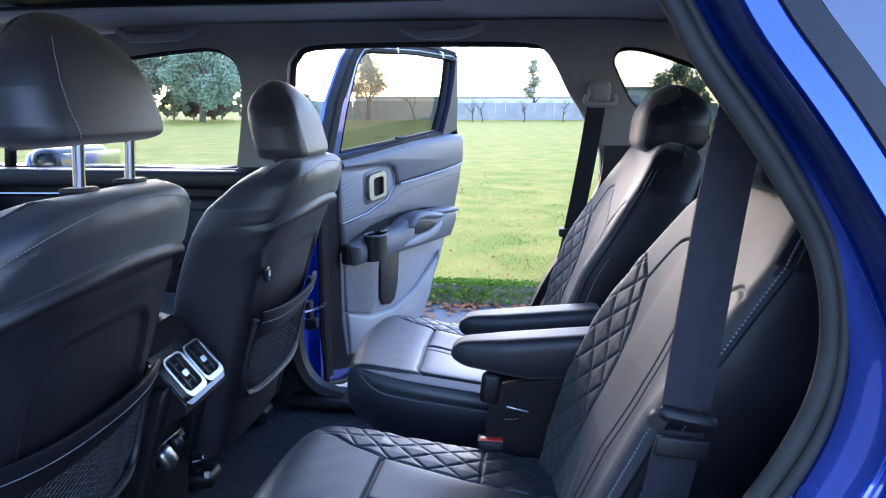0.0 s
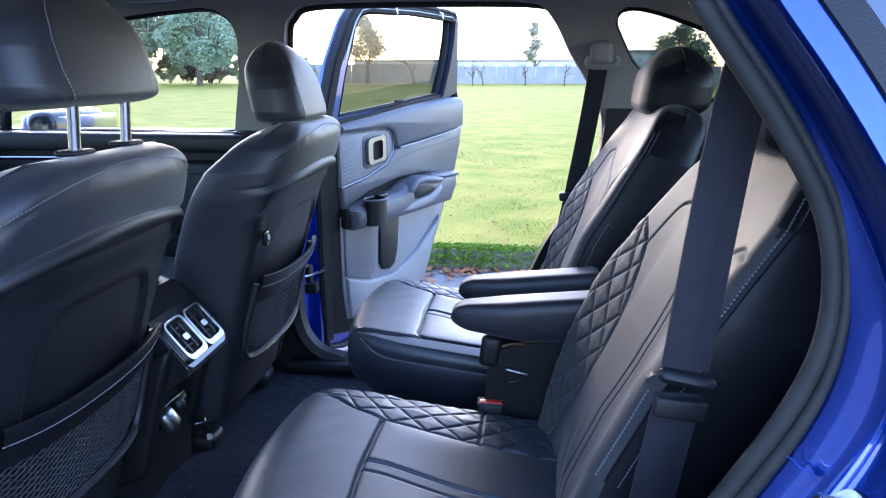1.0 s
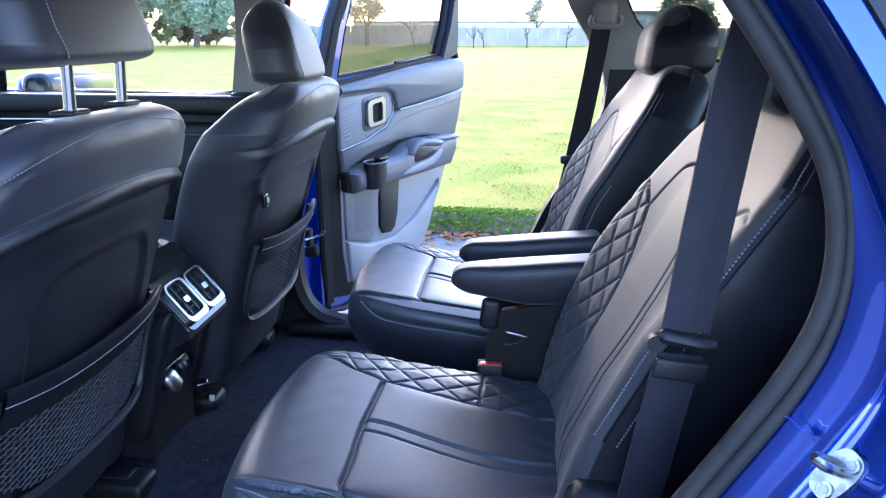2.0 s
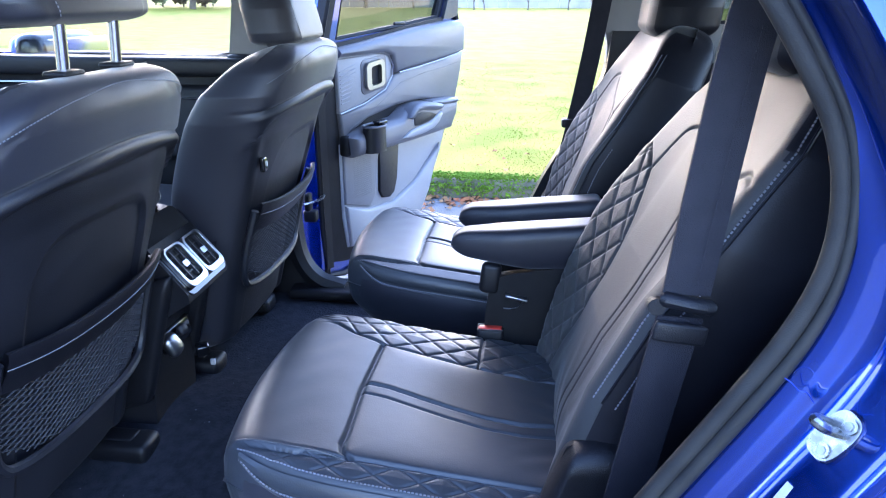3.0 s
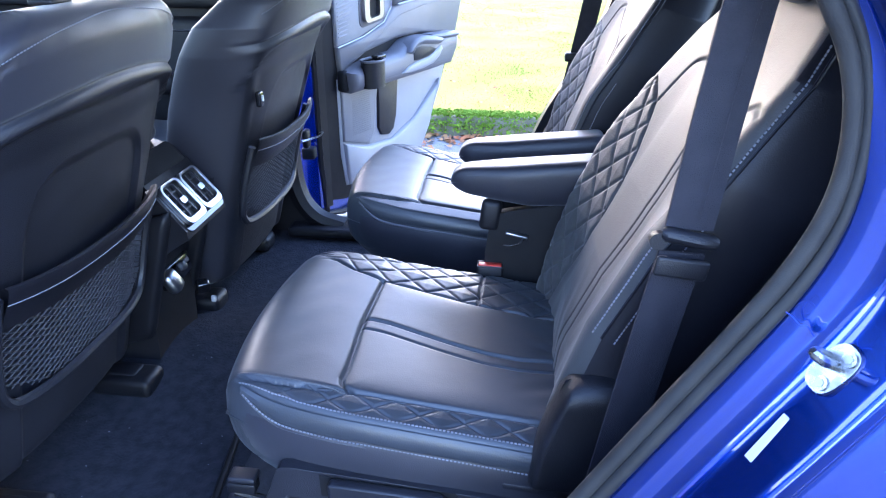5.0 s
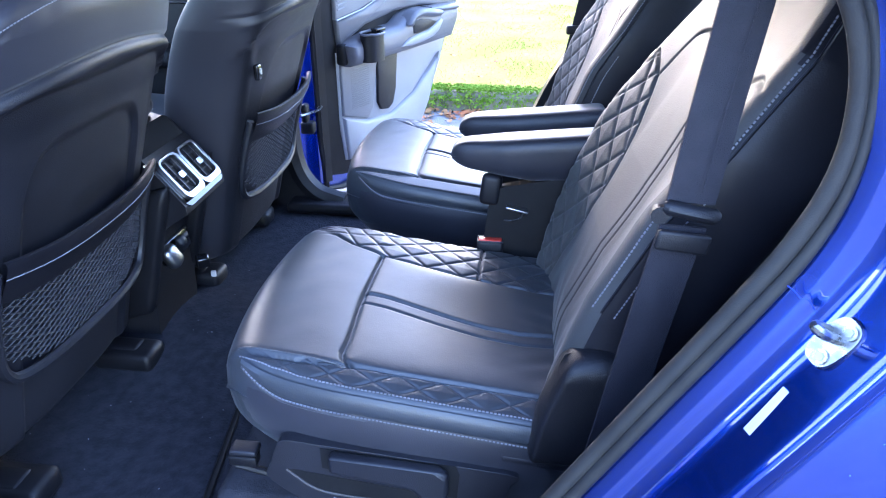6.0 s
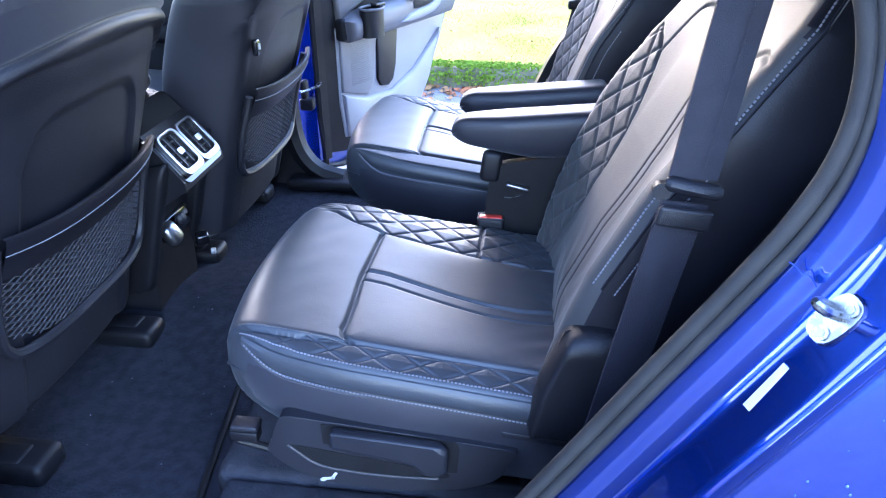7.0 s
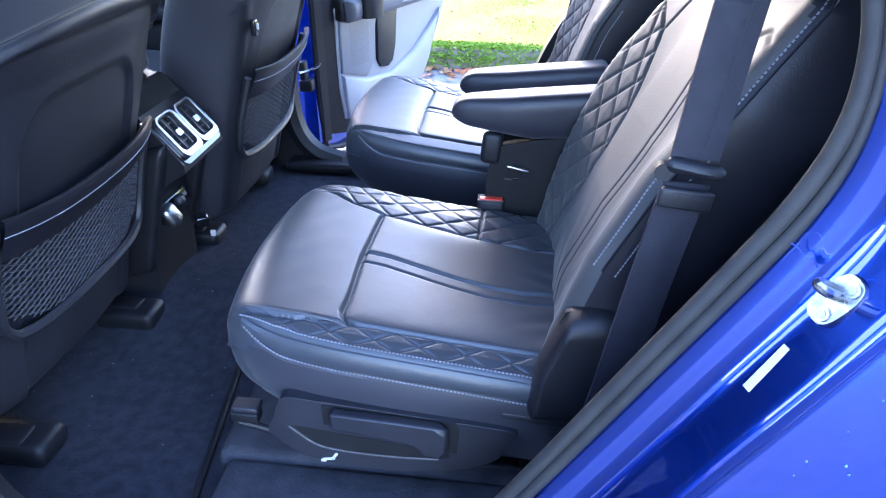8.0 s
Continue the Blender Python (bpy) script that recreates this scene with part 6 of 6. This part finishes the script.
for yb, s_, lab in ((-0.105, -1, "black seat belt buckle with red release button"),):
    bk = thing("belt_buckle", (-0.045, yb, 0.70), lab, "belt buckle")
    part("housing", rbox((0.050, 0.026, 0.085), (-0.047, yb, 0.728), 0.006), PLASTIC, bk)
    part("release_button", rbox((0.044, 0.016, 0.006), (-0.047, yb - 0.003, 0.770), 0.002), RED, bk, "red release button")
    part("rim", tube([(-0.071, yb - 0.012, 0.770), (-0.023, yb - 0.012, 0.770), (-0.023, yb + 0.011, 0.770), (-0.071, yb + 0.011, 0.770)], 0.0018, 6, closed=True), PLASTIC, bk)
    part("cable", tube(smooth_line([(-0.01, yb - 0.01, 0.735), (0.03, yb - 0.005, 0.725), (0.055, yb, 0.70)], 6), 0.002, 6), NET, bk)

# ---- shut-face fittings on the near doorway ----
sn = Vector((-0.75, -0.45, 0.48)).normalized()
st_x = Vector((0.55, -0.05, 0.83)).normalized()
st_m = Matrix((st_x, sn.cross(st_x).normalized(), sn)).transposed()
SC = Vector((0.2535, -0.797, 1.040))
FIT = 0.84


def on_shut(geo, at=SC):
    """Turns a fitting made flat round the origin onto the sloping shut face."""
    return [tuple(at + st_m @ (Vector(p) * FIT)) for p in geo[0]], geo[1]


striker = part("striker", on_shut(plate([(0.030 * math.copysign(abs(math.cos(t)) ** 0.7, math.cos(t)), 0.0175 * math.copysign(abs(math.sin(t)) ** 0.7, math.sin(t))) for t in np.linspace(0, 2 * math.pi, 28, endpoint=False)], [], lambda a, b, d: (a * (1 - 0.08 * d), b * (1 - 0.08 * d), 0.010 * d - 0.004), 1)), STEEL, car, "zinc-plated door striker plate")
part("striker_loop", on_shut(tube(smooth_line([(0.004, 0.012, 0.003), (0.004, 0.012, 0.026), (0.004, 0.006, 0.036), (0.004, 0.0, 0.026), (0.004, 0.0, 0.003)], 4), 0.0052, 8)), STEEL, striker)
for k_ in (-0.017, 0.017):
    bolt = part("bolt", on_shut(tube([(k_, -0.004, 0.004), (k_, -0.004, 0.0085)], 0.0075, 12)), STEEL, striker)
    part("bolt_head", on_shut(tube([(k_, -0.004, 0.0085), (k_, -0.004, 0.0098)], 0.0045, 6)), SATIN, striker)
part("sticker", on_shut(rbox((0.060, 0.0122, 0.0008), (0, 0, 0.0075), 0, (0, 0, 9)), Vector((0.2205, -0.797, 0.966))), WHITE, car, "plain white label sticker")

# thin squiggle and ring on the flange beside the striker
part("flange_squiggle", tube(smooth_line([(0.217, -0.7715, 1.075), (0.223, -0.7712, 1.071), (0.230, -0.7712, 1.064), (0.236, -0.7712, 1.063), (0.243, -0.7712, 1.054)], 4), 0.0006, 6), SQUIGGLE_BLUE, car, "thin dull blue squiggle on the flange")
part("flange_ring", tube([(0.231 + 0.008 * math.cos(t_), -0.7712, 1.077 + 0.009 * math.sin(t_)) for t_ in np.linspace(0.4, 5.6, 24)], 0.00025, 5), PAINT, car, "faint thin ring on the flange")

# rain drops left on the outer skin below the shut
rd = random.Random(77)
drops = []
spots = [(x, z, i) for i, (x, z) in enumerate(DOORWAY) if x > 0.02 and 0.62 < z < 1.10]
for _ in range(110):
    x, z, i = rd.choice(spots)
    ax, az = DOORWAY[i - 2]
    bx, bz = DOORWAY[(i + 2) % len(DOORWAY)]
    d = math.hypot(bx - ax, bz - az) or 1
    tx, tz = (bx - ax) / d, (bz - az) / d
    nx, nz = -tz, tx
    prof_ = shut_profile(z, x)
    g_ = rd.uniform(0.085, 0.25)
    y_ = float(np.interp(g_, [p[0] for p in prof_], [p[1] for p in prof_]))
    u_ = rd.uniform(-0.012, 0.012)
    c_ = Vector((x + nx * g_ + tx * u_, -(side_y(z) + y_), z + nz * g_ + tz * u_))
    r_ = rd.uniform(0.0007, 0.0019)
    v_ = [tuple(c_ + Vector((0, -r_ * 0.7, 0)))]
    for ring_, lift_ in ((0.6, 0.5), (1.0, 0.0)):
        v_ += [tuple(c_ + Vector((r_ * ring_ * math.cos(t_), -r_ * lift_, r_ * 1.2 * ring_ * math.sin(t_)))) for t_ in np.linspace(0, 2 * math.pi, 7, endpoint=False)]
    f_ = [(0, 1 + k_, 1 + (k_ + 1) % 7) for k_ in range(7)] + [(1 + k_, 8 + k_, 8 + (k_ + 1) % 7, 1 + (k_ + 1) % 7) for k_ in range(7)]
    drops.append((v_, f_))
tagged(part("water_drops", join(*drops), DROP, None), "small rain drops on the blue paint", "water drops", "", "stuff")
